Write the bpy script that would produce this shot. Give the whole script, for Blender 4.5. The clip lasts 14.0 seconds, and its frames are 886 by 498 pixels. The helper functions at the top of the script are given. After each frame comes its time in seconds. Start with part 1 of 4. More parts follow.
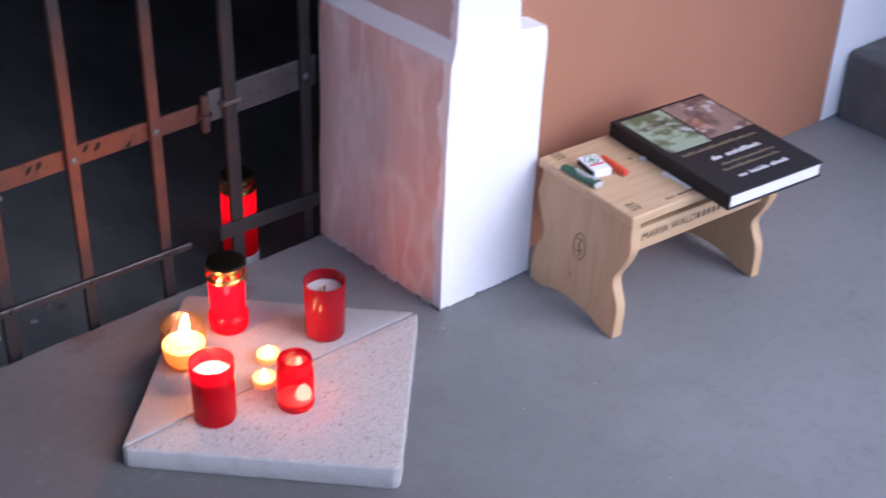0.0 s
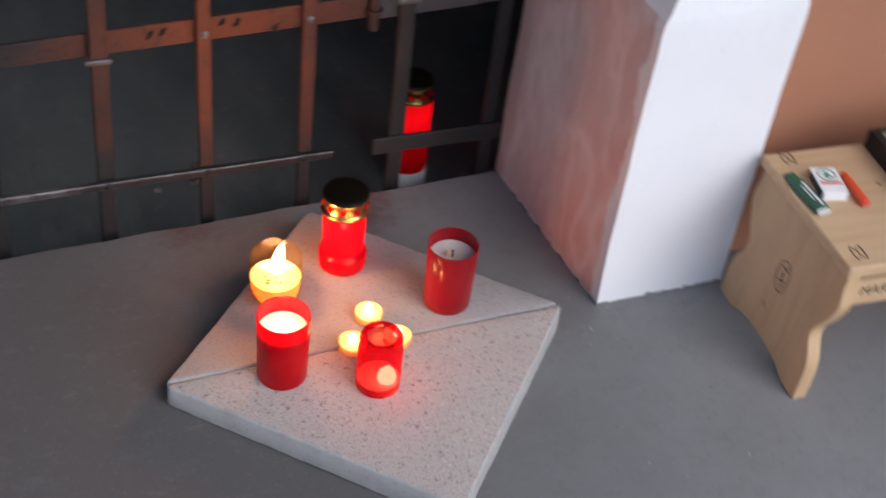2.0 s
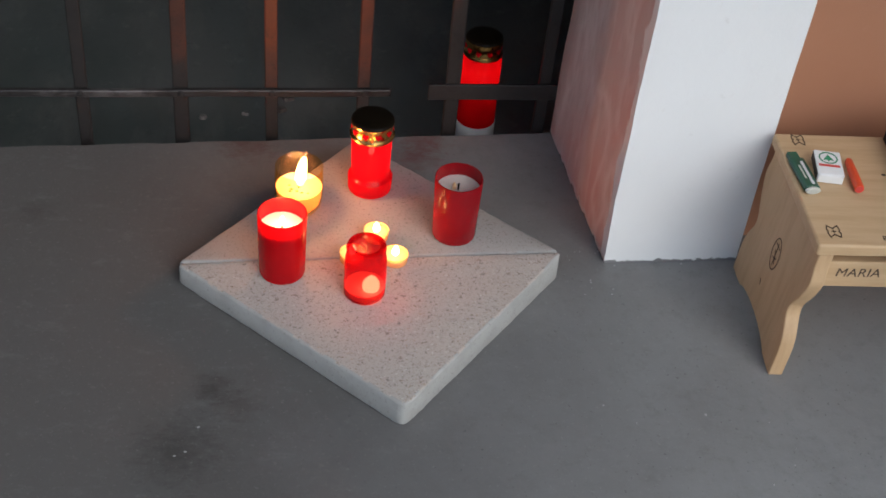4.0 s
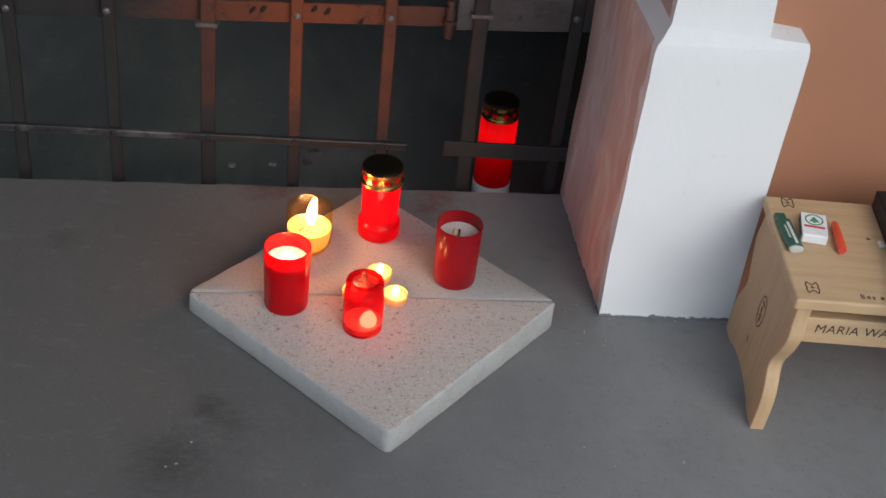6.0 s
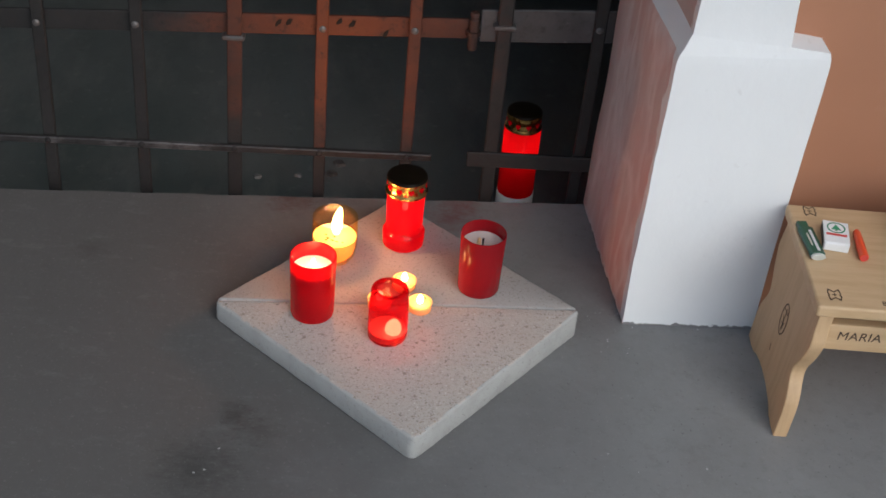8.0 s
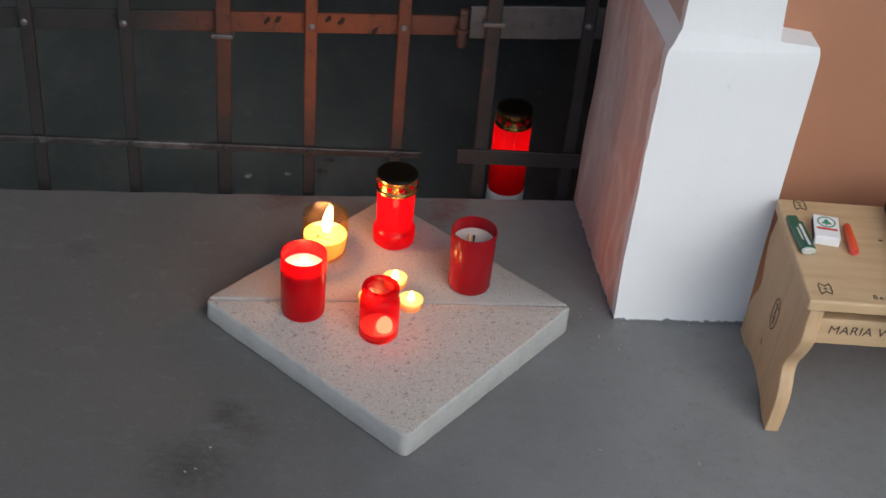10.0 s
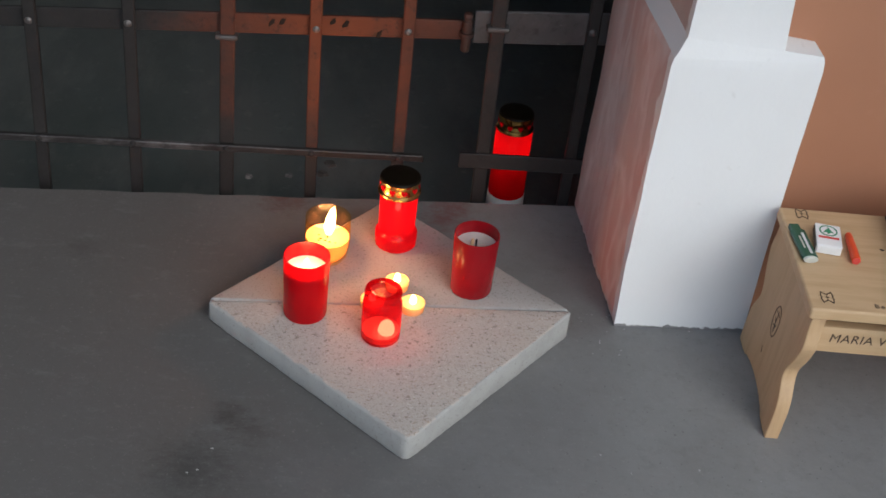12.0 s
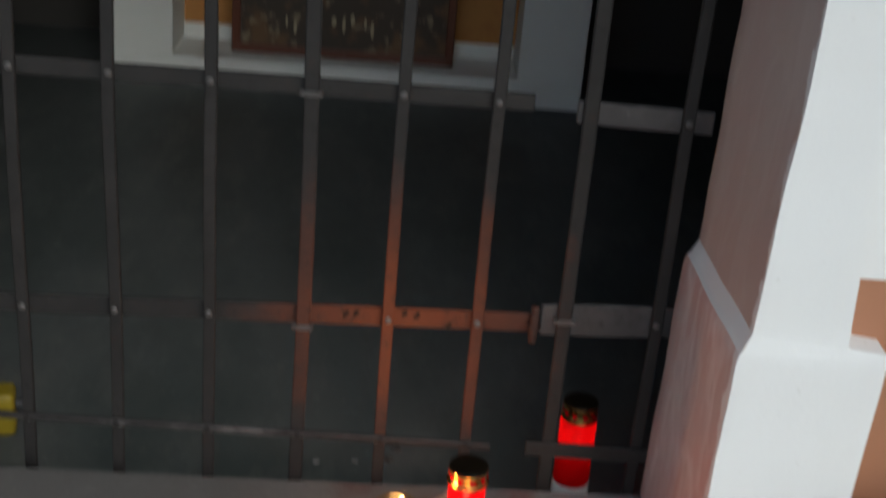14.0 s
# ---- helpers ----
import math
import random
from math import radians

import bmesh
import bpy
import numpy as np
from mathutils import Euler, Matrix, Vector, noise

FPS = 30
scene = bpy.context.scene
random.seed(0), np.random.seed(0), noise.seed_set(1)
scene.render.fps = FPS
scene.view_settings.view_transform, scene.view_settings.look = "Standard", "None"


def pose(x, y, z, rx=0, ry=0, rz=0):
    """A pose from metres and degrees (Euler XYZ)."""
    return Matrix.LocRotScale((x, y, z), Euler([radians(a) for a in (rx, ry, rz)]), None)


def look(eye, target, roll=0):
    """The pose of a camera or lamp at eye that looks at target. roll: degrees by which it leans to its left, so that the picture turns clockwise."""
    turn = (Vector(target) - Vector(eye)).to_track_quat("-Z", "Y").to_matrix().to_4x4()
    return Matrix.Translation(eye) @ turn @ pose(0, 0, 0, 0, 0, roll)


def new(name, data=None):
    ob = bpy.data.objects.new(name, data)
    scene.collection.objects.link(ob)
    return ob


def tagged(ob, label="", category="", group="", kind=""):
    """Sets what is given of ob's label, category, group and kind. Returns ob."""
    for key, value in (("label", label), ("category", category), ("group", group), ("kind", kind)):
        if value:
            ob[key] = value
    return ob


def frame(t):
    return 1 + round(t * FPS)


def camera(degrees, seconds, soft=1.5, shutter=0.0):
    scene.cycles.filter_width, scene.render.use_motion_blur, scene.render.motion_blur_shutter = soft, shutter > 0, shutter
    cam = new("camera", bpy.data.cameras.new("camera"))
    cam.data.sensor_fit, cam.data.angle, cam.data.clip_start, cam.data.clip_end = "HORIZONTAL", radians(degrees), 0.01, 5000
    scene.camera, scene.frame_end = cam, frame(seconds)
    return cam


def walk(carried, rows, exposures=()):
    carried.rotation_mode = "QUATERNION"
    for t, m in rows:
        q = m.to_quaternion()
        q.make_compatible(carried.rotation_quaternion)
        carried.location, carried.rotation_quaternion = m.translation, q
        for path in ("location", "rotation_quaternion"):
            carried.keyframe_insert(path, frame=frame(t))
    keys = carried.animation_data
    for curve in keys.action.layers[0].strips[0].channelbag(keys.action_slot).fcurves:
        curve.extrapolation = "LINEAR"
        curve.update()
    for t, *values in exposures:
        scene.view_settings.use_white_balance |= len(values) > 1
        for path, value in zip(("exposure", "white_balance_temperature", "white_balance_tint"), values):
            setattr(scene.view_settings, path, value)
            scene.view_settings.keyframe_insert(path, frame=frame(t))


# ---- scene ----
cam = camera(36.4, 14.0, soft=1.6, shutter=0.5)
PATH = [
    (0, (-0.654, -1.887, 1.436), (0.431, -0.608, 0.346), 2.1),
    (0.2, (-0.648, -1.865, 1.411), (0.398, -0.57, 0.303), 2.9),
    (0.5, (-0.588, -1.862, 1.399), (0.351, -0.531, 0.239), 2.8),
    (1, (-0.486, -1.797, 1.402), (0.372, -0.461, 0.191), 4.1),
    (1.5, (-0.35, -1.689, 1.408), (0.426, -0.358, 0.132), 4.9),
    (2, (-0.217, -1.614, 1.364), (0.43, -0.245, 0.059), 7.4),
    (2.2, (-0.113, -1.606, 1.366), (0.361, -0.189, 0.036), 6.6),
    (2.5, (-0.031, -1.596, 1.342), (0.384, -0.139, 0.036), 4.9),
    (2.8, (-0.01, -1.641, 1.326), (0.314, -0.111, 0.079), 3.8),
    (3, (0.005, -1.705, 1.353), (0.286, -0.189, 0.079), 3.8),
    (3.2, (0.022, -1.779, 1.380), (0.360, -0.302, 0.076), 6.6),
    (5.3, (0.2, -1.944, 1.349), (0.33, -0.383, 0.106), 4.7),
    (5.5, (0.203, -1.962, 1.363), (0.34, -0.385, 0.141), 5.3),
    (6, (0.195, -2.022, 1.362), (0.369, -0.426, 0.169), 6.3),
    (6.5, (0.197, -2.035, 1.367), (0.342, -0.433, 0.178), 5.7),
    (7, (0.202, -2.04, 1.363), (0.333, -0.44, 0.17), 5.2),
    (7.5, (0.202, -2.042, 1.363), (0.334, -0.438, 0.176), 5.4),
    (8, (0.193, -2.044, 1.367), (0.331, -0.434, 0.189), 5.4),
    (10.5, (0.196, -2.044, 1.362), (0.354, -0.435, 0.184), 5.1),
    (11, (0.189, -2.045, 1.366), (0.365, -0.433, 0.196), 5.3),
    (11.5, (0.174, -2.043, 1.37), (0.345, -0.43, 0.2), 6.3),
    (12, (0.173, -2.045, 1.365), (0.34, -0.434, 0.191), 6.3),
    (12.5, (0.174, -2.041, 1.37), (0.33, -0.423, 0.204), 6.3),
    (13, (0.165, -2.047, 1.387), (0.324, -0.397, 0.268), 6.4),
    (13.5, (0.167, -2.044, 1.399), (0.277, -0.344, 0.351), 5.8),
    (13.6, (0.175, -2.036, 1.419), (0.265, -0.321, 0.394), 5.5),
    (13.8, (0.147, -2.045, 1.441), (0.234, -0.289, 0.488), 5.6),
    (14, (0.136, -2.073, 1.417), (0.206, -0.258, 0.58), 5.0),
]
walk(cam, [(t, look(eye, aim, roll)) for t, eye, aim, roll in PATH],
     exposures=[(0.0, 0.60, 5350, 23), (1.0, 0.49, 5500, 19), (2.0, 0.20, 5950, 13), (3.0, -0.10, 6120, 8), (5.5, -0.07, 6120, 6), (12.5, -0.07, 6120, 6), (14.0, -0.10, 6250, 2)])

# ---- light ----
world = bpy.data.worlds.new("sky")
scene.world = world
world.use_nodes = True
wn = world.node_tree.nodes
sky = wn.new("ShaderNodeTexSky")
sky.sky_type, sky.sun_disc = "NISHITA", False
sky.sun_elevation, sky.sun_rotation = radians(37), radians(152)
sky.air_density, sky.dust_density, sky.ozone_density = 1.0, 2.0, 1.5
wn["Background"].inputs["Strength"].default_value = 0.15
world.node_tree.links.new(sky.outputs[0], wn["Background"].inputs["Color"])

sun_data = bpy.data.lights.new("sun", "SUN")
sun_data.energy, sun_data.angle, sun_data.color = 1.5, radians(50), (1.0, 0.975, 0.945)
sun = new("sun", sun_data)
sun.matrix_world = look((3.0, -5.0, 4.0), (0.5, -0.3, 0.0))


# ---- materials ----
class Mat:
    """A node material with a Principled surface and short ways to add variation."""

    def __init__(self, name, color, rough=0.6, metal=0.0):
        self.m = bpy.data.materials.new(name)
        self.m.use_nodes = True
        self.n, self.l = self.m.node_tree.nodes, self.m.node_tree.links
        self.p = self.n["Principled BSDF"]
        self.p.inputs["Base Color"].default_value = (*color, 1)
        self.p.inputs["Roughness"].default_value = rough
        self.p.inputs["Metallic"].default_value = metal
        self.co = self.n.new("ShaderNodeTexCoord").outputs["Object"]
        self.col = None
        self.first = color

    def noise(self, scale, detail=4.0, rough=0.55, stretch=None):
        t = self.n.new("ShaderNodeTexNoise")
        t.inputs["Scale"].default_value, t.inputs["Detail"].default_value = scale, detail
        t.inputs["Roughness"].default_value = rough
        src = self.co
        if stretch:
            mp = self.n.new("ShaderNodeMapping")
            mp.inputs["Scale"].default_value = stretch
            self.l.new(src, mp.inputs["Vector"])
            src = mp.outputs[0]
        self.l.new(src, t.inputs["Vector"])
        return t.outputs["Fac"]

    def step(self, fac, low, high):
        r = self.n.new("ShaderNodeMapRange")
        r.inputs["From Min"].default_value, r.inputs["From Max"].default_value = low, high
        self.l.new(fac, r.inputs["Value"])
        return r.outputs[0]

    def blend(self, fac, color, amount=1.0):
        """Lay a colour over what there is, where fac is high."""
        mx = self.n.new("ShaderNodeMix")
        mx.data_type = "RGBA"
        if self.col is None:
            mx.inputs[6].default_value = (*self.first, 1)
        else:
            self.l.new(self.col, mx.inputs[6])
        mx.inputs[7].default_value = (*color, 1)
        if amount < 1.0:
            mul = self.n.new("ShaderNodeMath")
            mul.operation = "MULTIPLY"
            mul.inputs[1].default_value = amount
            self.l.new(fac, mul.inputs[0])
            fac = mul.outputs[0]
        self.l.new(fac, mx.inputs[0])
        self.col = mx.outputs[2]
        self.l.new(self.col, self.p.inputs["Base Color"])
        return self

    def bump(self, fac, strength=0.3, distance=0.002):
        b = self.n.new("ShaderNodeBump")
        b.inputs["Strength"].default_value, b.inputs["Distance"].default_value = strength, distance
        self.l.new(fac, b.inputs["Height"])
        prev = self.p.inputs["Normal"].links
        if prev:
            self.l.new(prev[0].from_socket, b.inputs["Normal"])
        self.l.new(b.outputs[0], self.p.inputs["Normal"])
        return self

    def gloss(self, fac, low, high):
        r = self.n.new("ShaderNodeMapRange")
        r.inputs["To Min"].default_value, r.inputs["To Max"].default_value = low, high
        self.l.new(fac, r.inputs["Value"])
        self.l.new(r.outputs[0], self.p.inputs["Roughness"])
        return self

    def translucent(self, color, share):
        t = self.n.new("ShaderNodeBsdfTranslucent")
        t.inputs["Color"].default_value = (*color, 1)
        mx = self.n.new("ShaderNodeMixShader")
        mx.inputs[0].default_value = share
        self.l.new(self.p.outputs[0], mx.inputs[1])
        self.l.new(t.outputs[0], mx.inputs[2])
        self.l.new(mx.outputs[0], self.n["Material Output"].inputs["Surface"])
        return self


def glow(name, color, strength):
    w = Mat(name, (0, 0, 0))
    w.p.inputs["Emission Color"].default_value = (*color, 1)
    w.p.inputs["Emission Strength"].default_value = strength
    return w.m


w = Mat("grey_floor_paint", (0.245, 0.248, 0.252), 0.5)
w.blend(w.step(w.noise(2.2, 6), 0.42, 0.7), (0.205, 0.206, 0.208), 0.7)
w.blend(w.step(w.noise(9, 8, 0.7), 0.56, 0.78), (0.16, 0.152, 0.148), 0.45)
w.blend(w.step(w.noise(60, 4, 0.7), 0.62, 0.8), (0.31, 0.31, 0.31), 0.5)
w.blend(w.step(w.noise(150, 2), 0.66, 0.74), (0.06, 0.06, 0.06), 0.5)
# Wear on the left, darkened further to paint in the left-to-right light falloff.
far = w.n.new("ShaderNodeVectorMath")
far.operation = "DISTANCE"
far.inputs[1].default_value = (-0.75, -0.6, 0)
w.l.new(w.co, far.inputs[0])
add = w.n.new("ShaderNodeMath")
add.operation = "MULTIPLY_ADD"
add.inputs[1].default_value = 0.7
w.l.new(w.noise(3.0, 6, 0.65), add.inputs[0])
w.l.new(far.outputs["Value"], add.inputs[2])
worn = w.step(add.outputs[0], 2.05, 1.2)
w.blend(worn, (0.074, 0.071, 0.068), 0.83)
w.blend(w.step(w.noise(35, 6, 0.75), 0.53, 0.72), (0.085, 0.078, 0.072), 0.28)
w.blend(w.step(w.noise(14, 8, 0.75, (1.0, 2.2, 1.0)), 0.55, 0.72), (0.23, 0.23, 0.235), 0.3)
w.blend(w.step(w.noise(80, 3, 0.7), 0.63, 0.7), (0.2, 0.19, 0.185), 0.35)
for cx, cy, rad, color, amount in ((-0.005, -0.715, 0.075, (0.035, 0.033, 0.03), 0.6), (0.04, -0.605, 0.035, (0.04, 0.034, 0.03), 0.65), (0.076, -0.635, 0.04, (0.05, 0.042, 0.036), 0.5),
                                   (0.39, -0.038, 0.05, (0.15, 0.055, 0.055), 0.75), (0.372, -0.082, 0.05, (0.14, 0.06, 0.06), 0.75), (0.09, -0.045, 0.06, (0.09, 0.042, 0.038), 0.7), (-0.236, -0.22, 0.04, (0.045, 0.04, 0.037), 0.4)):
    dist = w.n.new("ShaderNodeVectorMath")
    dist.operation = "DISTANCE"
    w.l.new(w.co, dist.inputs[0])
    dist.inputs[1].default_value = (cx, cy, 0)
    m = w.n.new("ShaderNodeMath")
    m.operation = "MULTIPLY_ADD"
    m.inputs[1].default_value = -0.32 / rad
    w.l.new(dist.outputs["Value"], m.inputs[0])
    w.l.new(w.noise(48, 8, 0.75, (1.0, 1.7, 1.0)), m.inputs[2])
    w.blend(w.step(m.outputs[0], 0.2, 0.5), color, amount)
w.blend(w.step(w.noise(26, 7, 0.75), 0.50, 0.75), (0.13, 0.122, 0.118), 0.22)
w.blend(w.step(w.noise(170, 3, 0.7), 0.60, 0.70), (0.36, 0.355, 0.35), 0.18)
w.gloss(w.noise(7, 5), 0.38, 0.68)
w.bump(w.noise(45, 6), 0.4, 0.003).bump(w.noise(6, 3), 0.2, 0.006)
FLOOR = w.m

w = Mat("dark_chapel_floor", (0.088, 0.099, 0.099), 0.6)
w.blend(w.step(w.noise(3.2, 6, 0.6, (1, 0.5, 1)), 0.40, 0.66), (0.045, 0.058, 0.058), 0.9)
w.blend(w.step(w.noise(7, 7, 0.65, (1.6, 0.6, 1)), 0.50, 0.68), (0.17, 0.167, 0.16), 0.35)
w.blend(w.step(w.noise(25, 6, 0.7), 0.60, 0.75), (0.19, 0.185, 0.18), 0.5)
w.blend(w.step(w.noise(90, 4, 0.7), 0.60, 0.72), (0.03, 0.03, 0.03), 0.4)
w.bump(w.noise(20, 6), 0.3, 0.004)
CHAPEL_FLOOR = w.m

w = Mat("white_plaster", (0.78, 0.79, 0.8), 0.75)
w.blend(w.step(w.noise(3, 5), 0.45, 0.75), (0.7, 0.7, 0.7), 0.6)
w.blend(w.step(w.noise(40, 4), 0.68, 0.78), (0.55, 0.54, 0.52), 0.35)
w.bump(w.noise(14, 5), 0.35, 0.006).bump(w.noise(90, 3), 0.15, 0.001)
sep = w.n.new("ShaderNodeSeparateXYZ")
w.l.new(w.co, sep.inputs[0])
m = w.n.new("ShaderNodeMath")
m.operation = "MULTIPLY_ADD"
m.inputs[1].default_value = 0.02
w.l.new(w.noise(55, 4, 0.6), m.inputs[0])
w.l.new(sep.outputs["Z"], m.inputs[2])
w.blend(w.step(m.outputs[0], 0.0145, 0.0125), (0.19, 0.19, 0.195))
WHITE = w.m

w = Mat("chalk_white_plaster", (0.84, 0.865, 0.84), 0.75)
w.blend(w.step(w.noise(4, 5), 0.45, 0.75), (0.78, 0.78, 0.77), 0.6)
w.bump(w.noise(14, 5), 0.3, 0.005)
CHALK = w.m

w = Mat("pink_limewash", (0.58, 0.345, 0.315), 0.8)
w.blend(w.step(w.noise(5, 5, 0.6, (1, 1, 0.45)), 0.40, 0.60), (0.56, 0.46, 0.44), 0.9)
w.blend(w.step(w.noise(11, 4, 0.55, (1, 1, 0.3)), 0.6, 0.68), (0.72, 0.63, 0.61), 0.7)
w.blend(w.step(w.noise(8, 6, 0.6, (1, 1, 0.5)), 0.58, 0.75), (0.43, 0.25, 0.225), 0.75)
for size, stretch, width, amount in ((3.2, (1, 1, 0.40), 0.022, 0.38), (7.0, (1, 1, 0.25), 0.03, 0.22)):
    off = w.n.new("ShaderNodeMath")
    off.operation = "SUBTRACT"
    off.inputs[1].default_value = 0.52
    w.l.new(w.noise(size, 5, 0.5, stretch), off.inputs[0])
    ridge = w.n.new("ShaderNodeMath")
    ridge.operation = "ABSOLUTE"
    w.l.new(off.outputs[0], ridge.inputs[0])
    w.blend(w.step(ridge.outputs[0], width, 0.0), (0.78, 0.72, 0.70), amount)
sep = w.n.new("ShaderNodeSeparateXYZ")
w.l.new(w.co, sep.inputs[0])
above = w.step(sep.outputs["Z"], 0.49, 0.52)
w.blend(above, (0.47, 0.385, 0.35), 0.75)
brush = w.n.new("ShaderNodeMath")
brush.operation = "MULTIPLY_ADD"
brush.inputs[1].default_value = 0.06
w.l.new(w.noise(22, 5, 0.65, (1, 1, 0.6)), brush.inputs[0])
w.l.new(sep.outputs["Y"], brush.inputs[2])
w.blend(w.step(brush.outputs[0], -0.309, -0.314), (0.74, 0.74, 0.74))
m = w.n.new("ShaderNodeMath")
m.operation = "MULTIPLY_ADD"
m.inputs[1].default_value = 0.05
w.l.new(w.noise(38, 5, 0.65), m.inputs[0])
w.l.new(sep.outputs["Z"], m.inputs[2])
w.blend(w.step(m.outputs[0], 0.036, 0.030), (0.60, 0.57, 0.55), 0.8)
w.blend(w.step(m.outputs[0], 0.0275, 0.0245), (0.10, 0.098, 0.098))
w.bump(w.noise(10, 6), 0.5, 0.008).bump(w.noise(70, 3), 0.2, 0.001)
PINK = w.m

w = Mat("brown_dado_paint", (0.4, 0.185, 0.105), 0.55)
w.blend(w.step(w.noise(2.5, 5), 0.4, 0.7), (0.36, 0.165, 0.095), 0.8)
w.blend(w.step(w.noise(30, 4), 0.6, 0.8), (0.43, 0.21, 0.13), 0.4)
w.bump(w.noise(18, 5), 0.25, 0.003)
BROWN = w.m

w = Mat("dark_stone", (0.1, 0.098, 0.095), 0.8)
w.blend(w.step(w.noise(12, 6), 0.45, 0.7), (0.15, 0.145, 0.14), 0.8)
w.bump(w.noise(30, 6), 0.5, 0.004)
STONE_DARK = w.m

# Plaster coloured near black: the interior's shade is put into the paint.
w = Mat("shade_dark_plaster", (0.05, 0.047, 0.044), 0.85)
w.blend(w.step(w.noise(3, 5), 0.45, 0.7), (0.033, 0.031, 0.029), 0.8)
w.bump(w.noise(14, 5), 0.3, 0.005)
SHADE_DARK = w.m

w = Mat("wrought_iron", (0.018, 0.0175, 0.018), 0.5, 0.0)
w.p.inputs["Specular IOR Level"].default_value = 0.25
w.blend(w.step(w.noise(7, 6, 0.7), 0.40, 0.68), (0.03, 0.028, 0.028), 0.7)
w.blend(w.step(w.noise(30, 5, 0.7), 0.60, 0.74), (0.045, 0.024, 0.018), 0.45)
# Orange candlelight on the bars, put into the colour round one point.
candle_glow = w.n.new("ShaderNodeVectorMath")
candle_glow.operation = "DISTANCE"
candle_glow.inputs[1].default_value = (0.165, 0.0, 0.35)
w.l.new(w.co, candle_glow.inputs[0])
add = w.n.new("ShaderNodeMath")
add.operation = "MULTIPLY_ADD"
add.inputs[1].default_value = 0.34
w.l.new(w.noise(9, 6, 0.7), add.inputs[0])
w.l.new(candle_glow.outputs["Value"], add.inputs[2])
w.blend(w.step(add.outputs[0], 0.46, 0.24), (0.13, 0.034, 0.014), 0.85)
w.blend(w.step(w.noise(55, 5, 0.75), 0.55, 0.68), (0.012, 0.011, 0.011), 0.7)
w.gloss(w.noise(25, 4), 0.42, 0.75)
w.bump(w.noise(70, 5), 0.5, 0.002).bump(w.noise(12, 3), 0.4, 0.004)
IRON = w.m

w = Mat("worn_iron", (0.12, 0.115, 0.115), 0.4, 0.5)
w.blend(w.step(w.noise(40, 5), 0.45, 0.65), (0.1, 0.08, 0.075), 0.8)
w.bump(w.noise(70, 4), 0.3, 0.001)
IRON_WORN = w.m

w = Mat("bare_grey_iron", (0.05, 0.047, 0.049), 0.45, 0.2)
w.blend(w.step(w.noise(14, 6, 0.7), 0.45, 0.66), (0.085, 0.08, 0.082), 0.7)
w.blend(w.step(w.noise(45, 5, 0.7), 0.55, 0.7), (0.02, 0.018, 0.018), 0.75)
w.blend(w.step(w.noise(30, 5, 0.7), 0.66, 0.72), (0.2, 0.195, 0.2), 0.6)
w.bump(w.noise(60, 5), 0.5, 0.002)
IRON_GREY = w.m

w = Mat("rubbed_iron", (0.05, 0.046, 0.046), 0.34, 0.55)
w.blend(w.step(w.noise(18, 5, 0.7, (0.4, 1.0, 1.0)), 0.50, 0.62), (0.16, 0.15, 0.15), 0.8)
w.blend(w.step(w.noise(40, 5, 0.7), 0.55, 0.7), (0.02, 0.018, 0.018), 0.7)
w.bump(w.noise(60, 5), 0.4, 0.0015)
IRON_RUBBED = w.m

w = Mat("speckled_stone", (0.45, 0.39, 0.355), 0.7)
w.blend(w.step(w.noise(4, 5), 0.4, 0.7), (0.4, 0.37, 0.34), 0.7)
w.blend(w.step(w.noise(300, 3, 0.7), 0.58, 0.66), (0.19, 0.17, 0.155), 0.75)
w.blend(w.step(w.noise(140, 2, 0.6), 0.66, 0.70), (0.15, 0.13, 0.12), 0.7)
w.blend(w.step(w.noise(120, 3, 0.7), 0.62, 0.7), (0.33, 0.24, 0.17), 0.6)
w.blend(w.step(w.noise(190, 2), 0.66, 0.72), (0.62, 0.6, 0.57), 0.7)
w.blend(w.step(w.noise(210, 4, 0.75), 0.54, 0.66), (0.22, 0.195, 0.175), 0.5)
w.blend(w.step(w.noise(330, 2, 0.7), 0.63, 0.7), (0.12, 0.1, 0.09), 0.45)
w.blend(w.step(w.noise(130, 2, 0.6), 0.64, 0.68), (0.17, 0.125, 0.095), 0.7)
w.blend(w.step(w.noise(95, 2, 0.6), 0.695, 0.72), (0.08, 0.066, 0.058), 0.65)
w.blend(w.step(w.noise(7, 5, 0.6), 0.48, 0.7), (0.43, 0.335, 0.285), 0.45)
w.bump(w.noise(160, 4), 0.8, 0.0016).bump(w.noise(24, 5), 0.4, 0.003)
SLAB = w.m

w = Mat("weathered_slab_edge", (0.36, 0.36, 0.353), 0.8)
w.blend(w.step(w.noise(30, 5, 0.6), 0.45, 0.7), (0.30, 0.297, 0.287), 0.8)
w.blend(w.step(w.noise(220, 3, 0.7), 0.60, 0.68), (0.20, 0.19, 0.18), 0.6)
w.bump(w.noise(120, 4), 0.7, 0.0015)
SLAB_EDGE = w.m

w = Mat("smooth_stone", (0.355, 0.338, 0.32), 0.62)
w.blend(w.step(w.noise(5, 5), 0.4, 0.7), (0.37, 0.35, 0.33), 0.7)
w.blend(w.step(w.noise(260, 3, 0.7), 0.56, 0.66), (0.2, 0.18, 0.165), 0.7)
w.blend(w.step(w.noise(130, 3, 0.7), 0.64, 0.7), (0.17, 0.15, 0.14), 0.5)
w.blend(w.step(w.noise(230, 4, 0.75), 0.56, 0.68), (0.22, 0.2, 0.185), 0.4)
w.bump(w.noise(160, 4), 0.5, 0.0013).bump(w.noise(24, 5), 0.3, 0.003)
SLAB_SMOOTH = w.m


